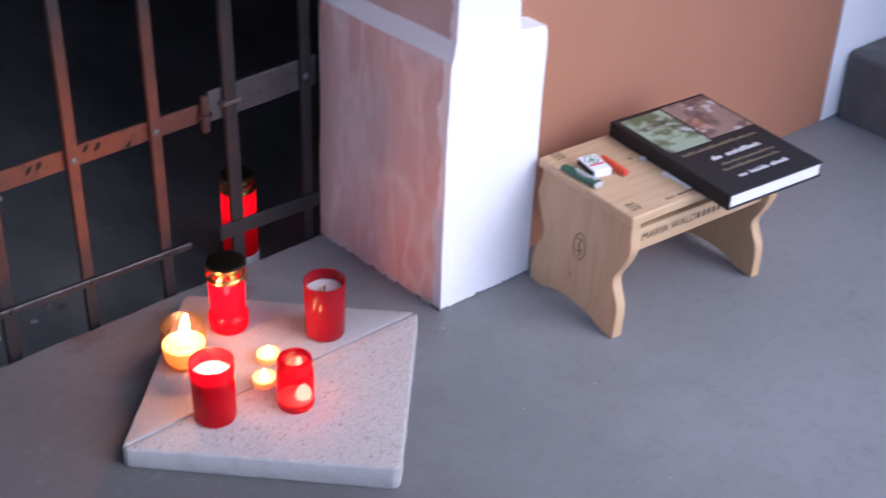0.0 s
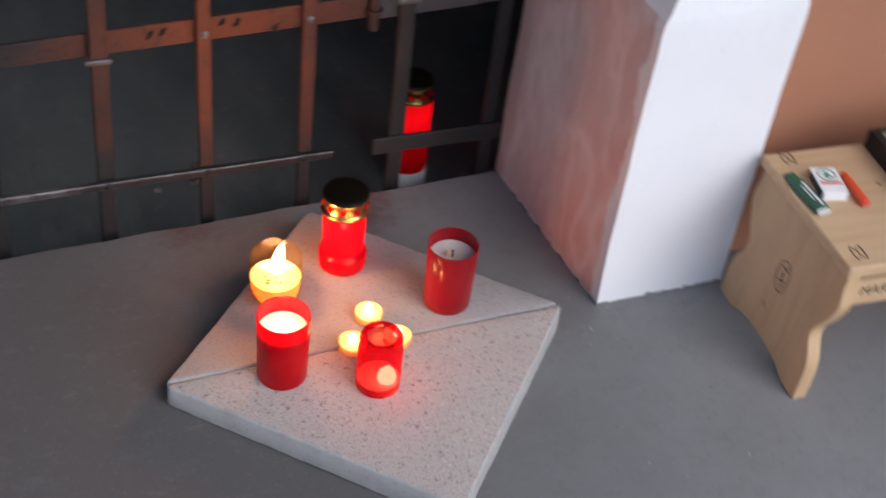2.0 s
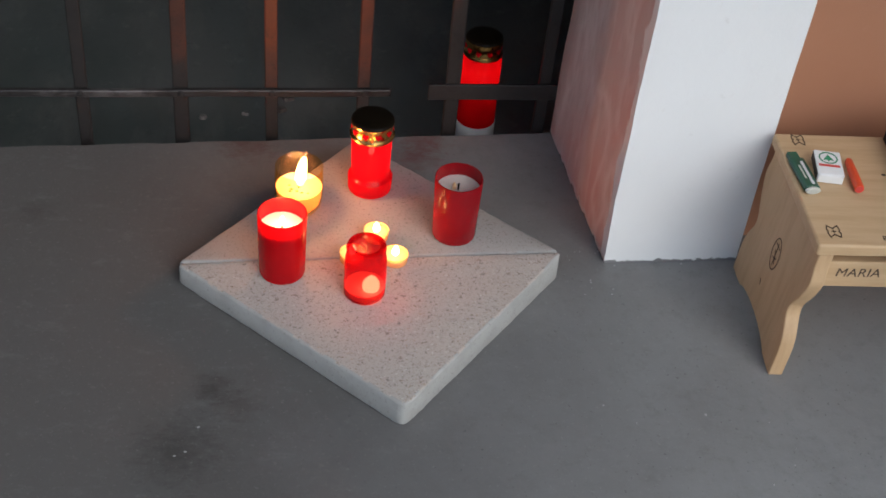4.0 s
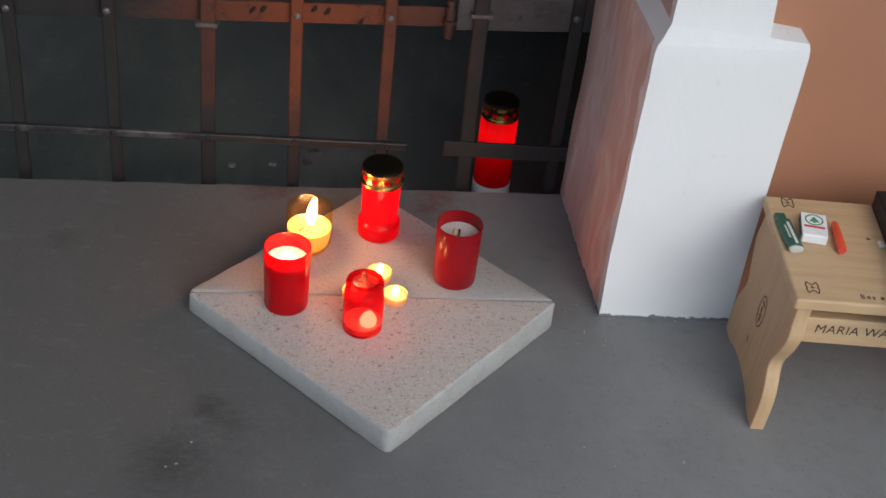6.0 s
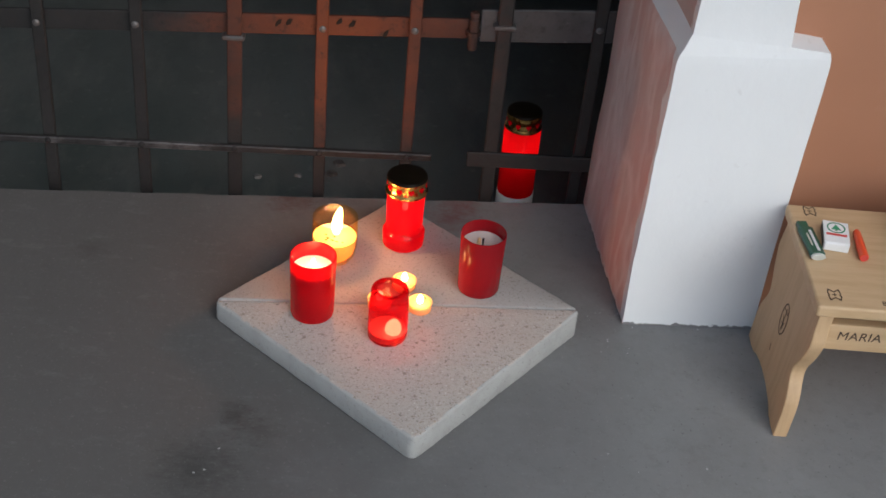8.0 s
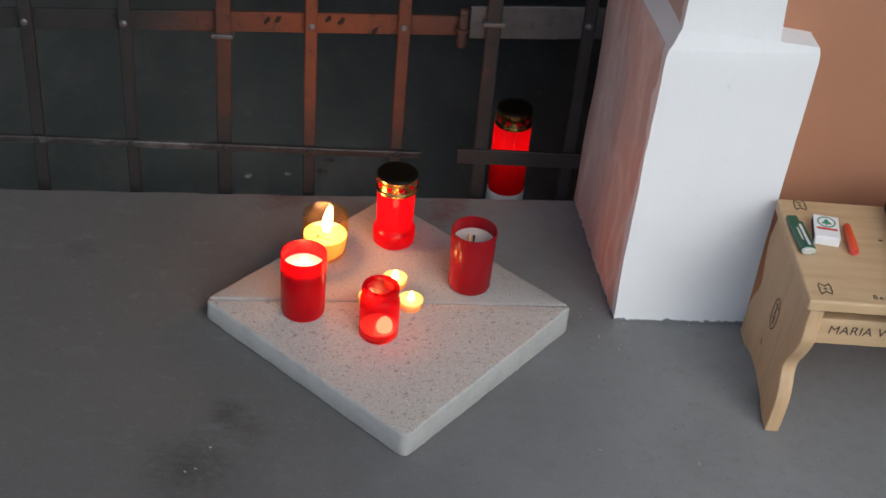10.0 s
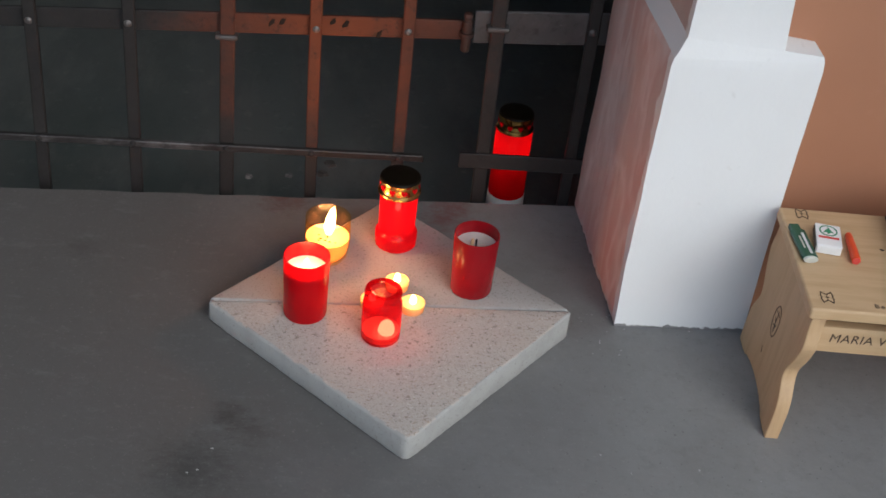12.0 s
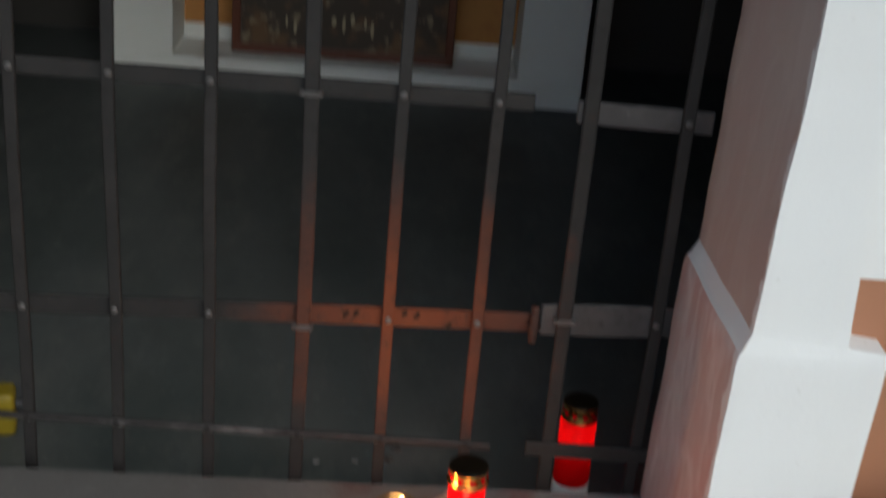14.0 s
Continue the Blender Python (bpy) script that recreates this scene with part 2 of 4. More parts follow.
def red_plastic(name, color, share, clear=0.0, tint=(0.95, 0.03, 0.03)):
    """Red plastic: a glossy skin, light shining through it, and some of it clear."""
    w = Mat(name, color, 0.2)
    w.p.inputs["Specular IOR Level"].default_value = 0.35
    w.blend(w.step(w.noise(20, 4), 0.5, 0.75), tuple(c * 0.8 for c in color), 0.5)
    w.p.inputs["Coat Weight"].default_value = 0.05
    w.translucent((0.95, 0.001, 0.012), share)
    if clear:
        out = w.n["Material Output"].inputs["Surface"]
        t = w.n.new("ShaderNodeBsdfTransparent")
        t.inputs["Color"].default_value = (*tint, 1)
        mx = w.n.new("ShaderNodeMixShader")
        mx.inputs[0].default_value = clear
        w.l.new(out.links[0].from_socket, mx.inputs[1])
        w.l.new(t.outputs[0], mx.inputs[2])
        w.l.new(mx.outputs[0], out)
    return w.m


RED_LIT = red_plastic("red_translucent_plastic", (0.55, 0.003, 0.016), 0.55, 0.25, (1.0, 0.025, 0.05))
RED_SOFT = red_plastic("milky_red_plastic", (0.45, 0.002, 0.006), 0.55)
RED_CLEAR = red_plastic("clear_red_plastic", (0.24, 0.002, 0.007), 0.2, 0.55, (1.0, 0.085, 0.12))
RED_FULL = red_plastic("red_plastic_over_wax", (0.40, 0.002, 0.008), 0.42, 0.12)
RED_DULL = red_plastic("dull_red_plastic", (0.27, 0.004, 0.010), 0.22, 0.06)

w = Mat("white_wax", (0.78, 0.74, 0.7), 0.45)
w.blend(w.step(w.noise(40, 4), 0.5, 0.7), (0.66, 0.6, 0.56), 0.5)
w.bump(w.noise(60, 4), 0.2, 0.001)
WAX = w.translucent((0.95, 0.8, 0.6), 0.3).m

w = Mat("yellow_wax", (0.80, 0.60, 0.36), 0.35)
w.blend(w.step(w.noise(35, 4), 0.45, 0.7), (0.74, 0.52, 0.28), 0.7)
w.bump(w.noise(60, 4), 0.25, 0.001)
WAX_YELLOW = w.translucent((1.0, 0.72, 0.4), 0.35).m

w = Mat("amber_glass", (0.9, 0.6, 0.3), 0.05)
clear = w.n.new("ShaderNodeBsdfTransparent")
clear.inputs["Color"].default_value = (1.0, 0.88, 0.64, 1)
shine = w.n.new("ShaderNodeBsdfGlossy")
shine.inputs["Roughness"].default_value = 0.09
mx = w.n.new("ShaderNodeMixShader")
mx.inputs[0].default_value = 0.018
w.l.new(clear.outputs[0], mx.inputs[1])
w.l.new(shine.outputs[0], mx.inputs[2])
w.l.new(mx.outputs[0], w.n["Material Output"].inputs["Surface"])
GLASS = w.m

w = Mat("brass_lid", (0.62, 0.4, 0.12), 0.22, 1.0)
w.blend(w.step(w.noise(30, 4), 0.5, 0.7), (0.4, 0.25, 0.08), 0.6)
BRASS = w.m
w = Mat("dark_lid_top", (0.007, 0.005, 0.003), 0.4, 0.0)
w.blend(w.step(w.noise(50, 4), 0.5, 0.7), (0.004, 0.003, 0.002), 0.7)
w.p.inputs["Specular IOR Level"].default_value = 0.08
LID_TOP = w.m
w = Mat("amber_cup", (0.80, 0.62, 0.36), 0.2)
CUP = w.translucent((1.0, 0.75, 0.4), 0.6).m
w = Mat("burnt_wick", (0.022, 0.016, 0.013), 0.9)
w.p.inputs["Specular IOR Level"].default_value = 0.1
WICK = w.m
FLAME = glow("flame", (1.0, 0.62, 0.2), 18.0)

w = Mat("pale_wood", (0.56, 0.39, 0.225), 0.5)
w.blend(w.step(w.noise(9, 5, 0.6, (1.0, 9.0, 9.0)), 0.42, 0.68), (0.47, 0.31, 0.165), 0.7)
w.blend(w.step(w.noise(60, 4, 0.6, (0.6, 9.0, 9.0)), 0.55, 0.75), (0.42, 0.27, 0.14), 0.35)
w.bump(w.noise(60, 4, 0.6, (0.6, 9.0, 9.0)), 0.15, 0.0006)
WOOD = w.m
w = Mat("pale_wood_upright", (0.54, 0.365, 0.205), 0.52)
w.blend(w.step(w.noise(9, 5, 0.6, (9.0, 9.0, 1.0)), 0.42, 0.68), (0.45, 0.29, 0.155), 0.7)
w.blend(w.step(w.noise(60, 4, 0.6, (9.0, 9.0, 0.6)), 0.55, 0.75), (0.4, 0.255, 0.13), 0.35)
w.bump(w.noise(60, 4, 0.6, (9.0, 9.0, 0.6)), 0.15, 0.0006)
WOOD_UP = w.m
w = Mat("burnt_lettering", (0.07, 0.045, 0.03), 0.8)
BURNT = w.m

w = Mat("black_book_cover", (0.008, 0.0085, 0.01), 0.42)
w.p.inputs["Specular IOR Level"].default_value = 0.3
w.bump(w.noise(200, 3), 0.1, 0.0005)
COVER = w.m
w = Mat("page_edges", (0.75, 0.74, 0.76), 0.7)
w.blend(w.step(w.noise(30, 3, 0.5, (0.2, 0.2, 40.0)), 0.5, 0.7), (0.62, 0.61, 0.62), 0.6)
PAGES = w.m
w = Mat("cover_photo_green", (0.3, 0.38, 0.27), 0.3)
w.blend(w.step(w.noise(18, 5), 0.48, 0.56), (0.1, 0.13, 0.06))
w.blend(w.step(w.noise(26, 5), 0.56, 0.62), (0.05, 0.035, 0.03), 0.9)
w.blend(w.step(w.noise(14, 3), 0.6, 0.68), (0.5, 0.58, 0.52), 0.8)
PHOTO_GREEN = w.m
w = Mat("cover_photo_red", (0.26, 0.17, 0.14), 0.3)
w.blend(w.step(w.noise(20, 5), 0.48, 0.58), (0.12, 0.07, 0.06))
w.blend(w.step(w.noise(30, 5), 0.57, 0.64), (0.5, 0.45, 0.46), 0.9)
w.blend(w.step(w.noise(16, 3), 0.62, 0.68), (0.4, 0.2, 0.12), 0.8)
PHOTO_RED = w.m
w = Mat("silver_print", (0.62, 0.62, 0.64), 0.5)
PRINT = w.m
w = Mat("bronze_print", (0.16, 0.13, 0.08), 0.5)
PRINT_BRONZE = w.m

w = Mat("green_plastic", (0.012, 0.085, 0.05), 0.3)
GREEN = w.m
w = Mat("white_card", (0.8, 0.8, 0.8), 0.55)
w.blend(w.step(w.noise(60, 3), 0.5, 0.7), (0.72, 0.72, 0.71), 0.5)
CARD = w.m
w = Mat("green_print", (0.03, 0.26, 0.12), 0.5)
PRINT_GREEN = w.m
w = Mat("red_print", (0.6, 0.06, 0.05), 0.5)
PRINT_RED = w.m
w = Mat("orange_plastic", (0.75, 0.075, 0.02), 0.3)
ORANGE = w.m
w = Mat("pale_metal", (0.6, 0.63, 0.6), 0.35, 0.4)
PALE_METAL = w.m

w = Mat("dark_soot", (0.05, 0.047, 0.045), 0.7)
w.blend(w.step(w.noise(40, 5), 0.45, 0.65), (0.1, 0.098, 0.095))
SOOT = w.m
w = Mat("pale_lime_drips", (0.36, 0.36, 0.36), 0.8)
LIME = w.m
w = Mat("dusty_plaster", (0.17, 0.17, 0.168), 0.9)
w.blend(w.step(w.noise(90, 4), 0.45, 0.65), (0.09, 0.09, 0.09), 0.8)
PALE_CRUMB = w.m

w = Mat("ochre_plaster", (0.5, 0.24, 0.07), 0.7)
w.blend(w.step(w.noise(12, 5), 0.45, 0.7), (0.4, 0.17, 0.05), 0.8)
OCHRE = w.m
w = Mat("dark_painting", (0.06, 0.045, 0.035), 0.4)
w.blend(w.step(w.noise(9, 5), 0.5, 0.62), (0.16, 0.09, 0.045))
w.blend(w.step(w.noise(22, 5), 0.58, 0.66), (0.3, 0.24, 0.16), 0.8)
PAINTING = w.m
w = Mat("red_brown_frame", (0.14, 0.045, 0.025), 0.4)
w.bump(w.noise(30, 4), 0.2, 0.001)
FRAME = w.m
w = Mat("ivory_wax", (0.42, 0.36, 0.24), 0.5)
IVORY = w.m
w = Mat("yellow_plastic", (0.24, 0.18, 0.012), 0.4)
YELLOW = w.m
w = Mat("black_plastic", (0.02, 0.02, 0.02), 0.4)
BLACK = w.m


# ---- mesh helpers ----
def part(name, bm, material, parent=None, label=""):
    """Link a bmesh as one mesh object, under a thing or a part."""
    me = bpy.data.meshes.new(name)
    bm.normal_update()
    bm.to_mesh(me)
    bm.free()
    me.materials.append(material)
    ob = new(name, me)
    if parent:
        ob.parent = parent
    if label:
        ob["label"] = label
    return ob


def thing(name, at=(0, 0, 0), turn=0.0, label="", category="", group="", kind=""):
    ob = new(name)
    ob.empty_display_size = 0.05
    ob.matrix_world = pose(*at, 0, 0, turn)
    return tagged(ob, label, category, group, kind)


def smooth(ob, angle=40):
    me = ob.data
    me.shade_smooth()
    me.set_sharp_from_angle(angle=radians(angle))
    return ob


def box(x0, x1, y0, y1, z0, z1, bevel=0.0, seg=2, cuts=0, wobble=0.0):
    bm = bmesh.new()
    bmesh.ops.create_cube(bm, size=1)
    for v in bm.verts:
        v.co = Vector(((x0 + x1) / 2 + v.co.x * (x1 - x0), (y0 + y1) / 2 + v.co.y * (y1 - y0), (z0 + z1) / 2 + v.co.z * (z1 - z0)))
    if bevel:
        bmesh.ops.bevel(bm, geom=bm.edges[:], offset=bevel, segments=seg, profile=0.5, affect="EDGES")
    if cuts:
        bmesh.ops.subdivide_edges(bm, edges=[e for e in bm.edges if e.calc_length() > 0.03], cuts=cuts, use_grid_fill=True)
    if wobble:
        for v in bm.verts:
            v.co += noise.noise_vector(v.co * 9) * wobble
    return bm


def prism(points, z0, z1, bevel=0.0, seg=2):
    """A block over a flat outline (x, y)."""
    bm = bmesh.new()
    low = [bm.verts.new((x, y, z0)) for x, y in points]
    high = [bm.verts.new((x, y, z1)) for x, y in points]
    n = len(points)
    bm.faces.new(high)
    bm.faces.new(low[::-1])
    for i in range(n):
        bm.faces.new((low[i], low[(i + 1) % n], high[(i + 1) % n], high[i]))
    bmesh.ops.recalc_face_normals(bm, faces=bm.faces[:])
    if bevel:
        bmesh.ops.bevel(bm, geom=bm.edges[:], offset=bevel, segments=seg, profile=0.5, affect="EDGES")
    return bm


def moved(bm, m):
    bmesh.ops.transform(bm, matrix=m, verts=bm.verts[:])
    return bm


def lathe(profile, seg=48, wobble=0.0, center=(0, 0, 0)):
    """Turn a profile of (radius, height) round the upright axis; a radius of 0 closes it."""
    bm = bmesh.new()
    cx, cy, cz = center
    rings = []
    for r, z in profile:
        if r <= 1e-6:
            rings.append([bm.verts.new((cx, cy, cz + z))])
            continue
        ring = []
        for i in range(seg):
            a = 2 * math.pi * i / seg
            rr = r * (1 + wobble * noise.noise(Vector((math.cos(a) * 2, math.sin(a) * 2, z * 30))))
            ring.append(bm.verts.new((cx + rr * math.cos(a), cy + rr * math.sin(a), cz + z)))
        rings.append(ring)
    for a, b in zip(rings, rings[1:]):
        for i in range(seg):
            j = (i + 1) % seg
            if len(a) == 1 and len(b) == 1:
                break
            if len(a) == 1:
                bm.faces.new((a[0], b[j], b[i]))
            elif len(b) == 1:
                bm.faces.new((a[i], a[j], b[0]))
            else:
                bm.faces.new((a[i], a[j], b[j], b[i]))
    bmesh.ops.recalc_face_normals(bm, faces=bm.faces[:])
    return bm


def blob(x, y, z, rx, ry, h, seed, n=22):
    """A thin flat splash with an uneven outline, lying on a floor."""
    bm = bmesh.new()
    top, rim = [], []
    for i in range(n):
        a = 2 * math.pi * i / n
        k = 1 + 0.55 * noise.noise(Vector((math.cos(a) * 1.6 + seed, math.sin(a) * 1.6, seed * 3.1)))
        top.append(bm.verts.new((x + rx * k * 0.8 * math.cos(a), y + ry * k * 0.8 * math.sin(a), z + h)))
        rim.append(bm.verts.new((x + rx * k * math.cos(a), y + ry * k * math.sin(a), z)))
    bm.faces.new(top)
    for i in range(n):
        j = (i + 1) % n
        bm.faces.new((rim[i], rim[j], top[j], top[i]))
    bmesh.ops.recalc_face_normals(bm, faces=bm.faces[:])
    return bm


def stroke(name, points, width, m, material, parent, closed=False, label=""):
    """A thin drawn line: a flat strip of short blocks along points (x, y) in the plane of m."""
    bm = bmesh.new()
    pts = points + points[:1] if closed else points
    for (x0, y0), (x1, y1) in zip(pts, pts[1:]):
        d = Vector((x1 - x0, y1 - y0))
        n = Vector((-d.y, d.x)).normalized() * width / 2
        e = d.normalized() * width / 2
        q = [(x0 - e.x + n.x, y0 - e.y + n.y), (x0 - e.x - n.x, y0 - e.y - n.y), (x1 + e.x - n.x, y1 + e.y - n.y), (x1 + e.x + n.x, y1 + e.y + n.y)]
        low = [bm.verts.new((*p, 0)) for p in q]
        high = [bm.verts.new((*p, 0.0004)) for p in q]
        bm.faces.new(high)
        for i in range(4):
            bm.faces.new((low[i], low[(i + 1) % 4], high[(i + 1) % 4], high[i]))
    bmesh.ops.recalc_face_normals(bm, faces=bm.faces[:])
    return part(name, moved(bm, m), material, parent, label)


def lettering(name, text, size, m, material, parent, shear=0.0, spacing=1.0):
    cu = bpy.data.curves.new(name, "FONT")
    cu.body, cu.size, cu.extrude, cu.shear, cu.space_character = text, size, 0.0002, shear, spacing
    cu.materials.append(material)
    ob = new(name, cu)
    ob.parent = parent
    ob.matrix_local = m
    return ob


# ---- structure: floors ----
CH_Z = -0.095                                     # the chapel floor lies one low step down


def edge_y(x):
    """The line where the porch floor breaks off in front of the gate."""
    return -0.049 + 0.034 * (x + 0.45)


bm = bmesh.new()
xs = [-1.0 + 0.02 * i for i in range(86)]
xs = [-60.0, -1.5] + xs + [0.72, 2.6, 60.0]
rows = []
for x in xs:
    ye = edge_y(min(max(x, -1.0), 0.72)) + 0.003 * noise.noise(Vector((x * 14, 0, 0)))
    rows.append([bm.verts.new((x, y, z)) for y, z in ((-60, 0), (-4, 0), (-1.2, 0), (ye - 0.006, 0), (ye, -0.005), (ye + 0.003, CH_Z - 0.05))])
for a, b in zip(rows, rows[1:]):
    for i in range(5):
        bm.faces.new((a[i], b[i], b[i + 1], a[i + 1]))
bmesh.ops.recalc_face_normals(bm, faces=bm.faces[:])
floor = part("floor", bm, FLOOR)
tagged(floor, "worn grey painted concrete porch floor with stains, left-hand shade painted in", "floor", kind="structure")

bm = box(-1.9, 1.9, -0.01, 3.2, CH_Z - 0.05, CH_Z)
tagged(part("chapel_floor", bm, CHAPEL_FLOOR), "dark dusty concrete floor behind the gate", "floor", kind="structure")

# ---- structure: pillars beside the gate ----


def pillar(name, side, label):
    """A gate pier: a plinth with a sloped top and a narrower shaft; white in front, limewashed pink in the reveal. side -1: at the right jamb."""
    root = thing(name, (0, 0, 0), 0, label, "pillar", kind="structure")
    cx = -0.10

    def fx(x):
        return x if side < 0 else 2 * cx - x

    def loop(bm, pts, z):
        # the ledge lies lower on the wall's side
        return [bm.verts.new((fx(x), y, z - (0.015 if x > 0.75 and 0.51 < z < 0.53 else 0.0))) for x, y in pts]

    foot = [(0.639, -0.361), (0.851, -0.362), (0.851, 0.10), (0.700, 0.10), (0.615, -0.014)]
    plinth = [(0.641, -0.362), (0.869, -0.352), (0.869, 0.10), (0.700, 0.10), (0.622, -0.018)]
    shaft = [(0.660, -0.353), (0.806, -0.350), (0.806, 0.10), (0.705, 0.10), (0.641, -0.02)]
    upper = [(0.672, -0.353), (0.778, -0.350), (0.778, 0.10), (0.705, 0.10), (0.645, -0.02)]

    def inset(d):
        return [(x + (d if x < 0.69 else -d * 0.35), y + (d * 0.4 if y < -0.1 else 0)) for x, y in plinth]

    def between(k):
        return [(a + (c - a) * k, b + (d - b) * k) for (a, b), (c, d) in zip(foot, plinth)]

    levels = [(0.0, foot), (0.16, between(0.33)), (0.32, between(0.67)), (0.480, plinth), (0.492, inset(0.003)), (0.500, inset(0.008)), (0.523, shaft), (0.9, upper), (3.4, upper)]
    for which in ("front", "reveal"):
        bm = bmesh.new()
        rings = [loop(bm, pts, z if n else CH_Z - 0.02) for n, (z, pts) in enumerate(levels)]
        for n, (a, b) in enumerate(zip(rings, rings[1:])):
            for i in range(5):
                j = (i + 1) % 5
                pink = i in (3, 4) and n not in (4, 5)
                if pink == (which == "reveal"):
                    bm.faces.new((a[i], a[j], b[j], b[i]))
        bmesh.ops.delete(bm, geom=[v for v in bm.verts if not v.link_faces], context="VERTS")
        bmesh.ops.subdivide_edges(bm, edges=bm.edges[:], cuts=7, use_grid_fill=True)
        bmesh.ops.recalc_face_normals(bm, faces=bm.faces[:])
        for v in bm.verts:
            v.co += noise.noise_vector(v.co * 7) * 0.0035 + noise.noise_vector(v.co * 40) * 0.0008
        ob = part("plaster_front" if which == "front" else "plaster_reveal", bm, WHITE if which == "front" else PINK, root,
                  "white painted plaster" if which == "front" else "blotchy pink limewashed plaster")
        smooth(ob, 50)
        if side > 0:
            ob.data.flip_normals()
    return root


pillar("pillar_right", -1, "white plastered pier with a plinth and pink reveal beside the gate")
pillar("pillar_left", 1, "white plastered pier closing the far side of the gate")

# ---- structure: walls ----
WALL_Y = -0.30


def wall(name, bm, material, label):
    return tagged(part(name, bm, material), label, "wall", kind="structure")


wall("wall_dado", box(0.77, 1.827, WALL_Y, 0.1, -0.02, 0.601), BROWN, "smooth brown painted lower wall beside the white pier")
wall("wall_upper", box(0.77, 1.827, WALL_Y - 0.003, 0.1, 0.601, 3.4), WHITE, "white painted wall above the brown band")
wall("wall_end", box(1.827, 4.5, WALL_Y - 0.004, 0.1, -0.02, 3.4), WHITE, "white painted wall beyond the brown band")
wall("wall_far_left", box(-4.5, -1.0, WALL_Y, 0.1, -0.02, 3.4), WHITE, "white painted wall beyond the other pier")
wall("wall_over_gate", box(-0.84, 0.64, -0.33, 0.1, 2.7, 3.4), WHITE, "white painted wall over the gate opening")
# Added out of view; its length sets how much sky comes from the left.
wall("added_side_wall", box(-1.30, -1.10, -1.3, WALL_Y - 0.01, -0.02, 3.2), WHITE, "unseen white side wall added to limit light from the left")
# Added out of view to keep sun off the wall's right end.
wall("wall_right", box(2.30, 2.50, -1.75, WALL_Y - 0.01, -0.02, 3.2), WHITE, "unseen white wall added beyond the stone step to shade the right end")
# Overhead slab added out of view to hold back the high sky.
tagged(part("added_porch_ceiling", box(-1.30, 2.6, -2.2, WALL_Y - 0.005, 3.2, 3.35), WHITE), "unseen white ceiling added over the porch to block skylight", "ceiling", kind="structure")

bm = box(1.880, 2.297, -1.7, WALL_Y - 0.006, -0.02, 0.17, 0.012, 2, 2, 0.004)
tagged(part("stone_step", bm, STONE_DARK), "dark weathered stone step against the white wall", "step", kind="structure")

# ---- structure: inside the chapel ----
# Walls and ceiling in here carry the shade in their dark colour.
wall("chapel_wall_left", box(-1.9, -1.7, 0.1, 3.2, CH_Z - 0.05, 3.0), SHADE_DARK, "bare side wall of the chapel, coloured dark for shade")
wall("chapel_wall_right", box(1.6, 1.8, 0.1, 3.2, CH_Z - 0.05, 3.0), SHADE_DARK, "bare side wall of the chapel, coloured dark for shade")
wall("chapel_wall_back", box(-1.9, 1.8, 3.0, 3.2, CH_Z - 0.05, 3.0), SHADE_DARK, "bare rear wall of the chapel, coloured dark for shade")
tagged(part("chapel_ceiling", box(-1.9, 1.8, -0.33, 3.2, 3.0, 3.15), SHADE_DARK), "plastered ceiling of the chapel, coloured dark for shade", "ceiling", kind="structure")
wall("chapel_front_left", box(-1.9, -1.02, 0.1, 0.2, CH_Z - 0.05, 3.0), SHADE_DARK, "inner face of the front wall")
wall("chapel_front_right", box(0.84, 1.8, 0.1, 0.2, CH_Z - 0.05, 3.0), SHADE_DARK, "inner face of the front wall")

AY = 2.44                                          # front of the shrine pier
shrine = thing("shrine_wall", (0, 0, 0), 0, "white plastered shrine wall with a recessed niche", "wall", kind="structure")
part("sill", box(-0.92, 0.745, AY, AY + 0.36, CH_Z - 0.01, 0.0, 0.006), CHALK, shrine)
part("jamb", box(-0.92, -0.68, AY + 0.002, AY + 0.36, 0.0, 1.5, 0.004), CHALK, shrine)
part("jamb", box(0.515, 0.745, AY + 0.002, AY + 0.36, 0.0, 1.5, 0.004), CHALK, shrine)
part("head", box(-0.92, 0.745, AY, AY + 0.36, 1.5, 2.2, 0.006), CHALK, shrine)
part("niche_skirting", box(-0.68, 0.515, AY + 0.228, AY + 0.2395, 0.0, 0.055, 0.003), CHALK, shrine)
part("niche_back", box(-0.68, 0.515, AY + 0.24, AY + 0.34, 0.0, 1.5), OCHRE, shrine, "ochre plaster at the back of the niche")

# ---- iron gate ----
gate = thing("iron_gate", (0, 0, 0), 0, "old rusty wrought iron gate of flat riveted bars, candle glow coloured in", "gate")
BARS = [-0.810, -0.655, -0.500, -0.341, -0.179, -0.017, 0.132, 0.286, 0.436, 0.597]


def iron(name, bm, label="", material=None):
    for v in bm.verts:
        v.co += noise.noise_vector(v.co * 11) * 0.0016
    return part(name, bm, material or IRON, gate, label)


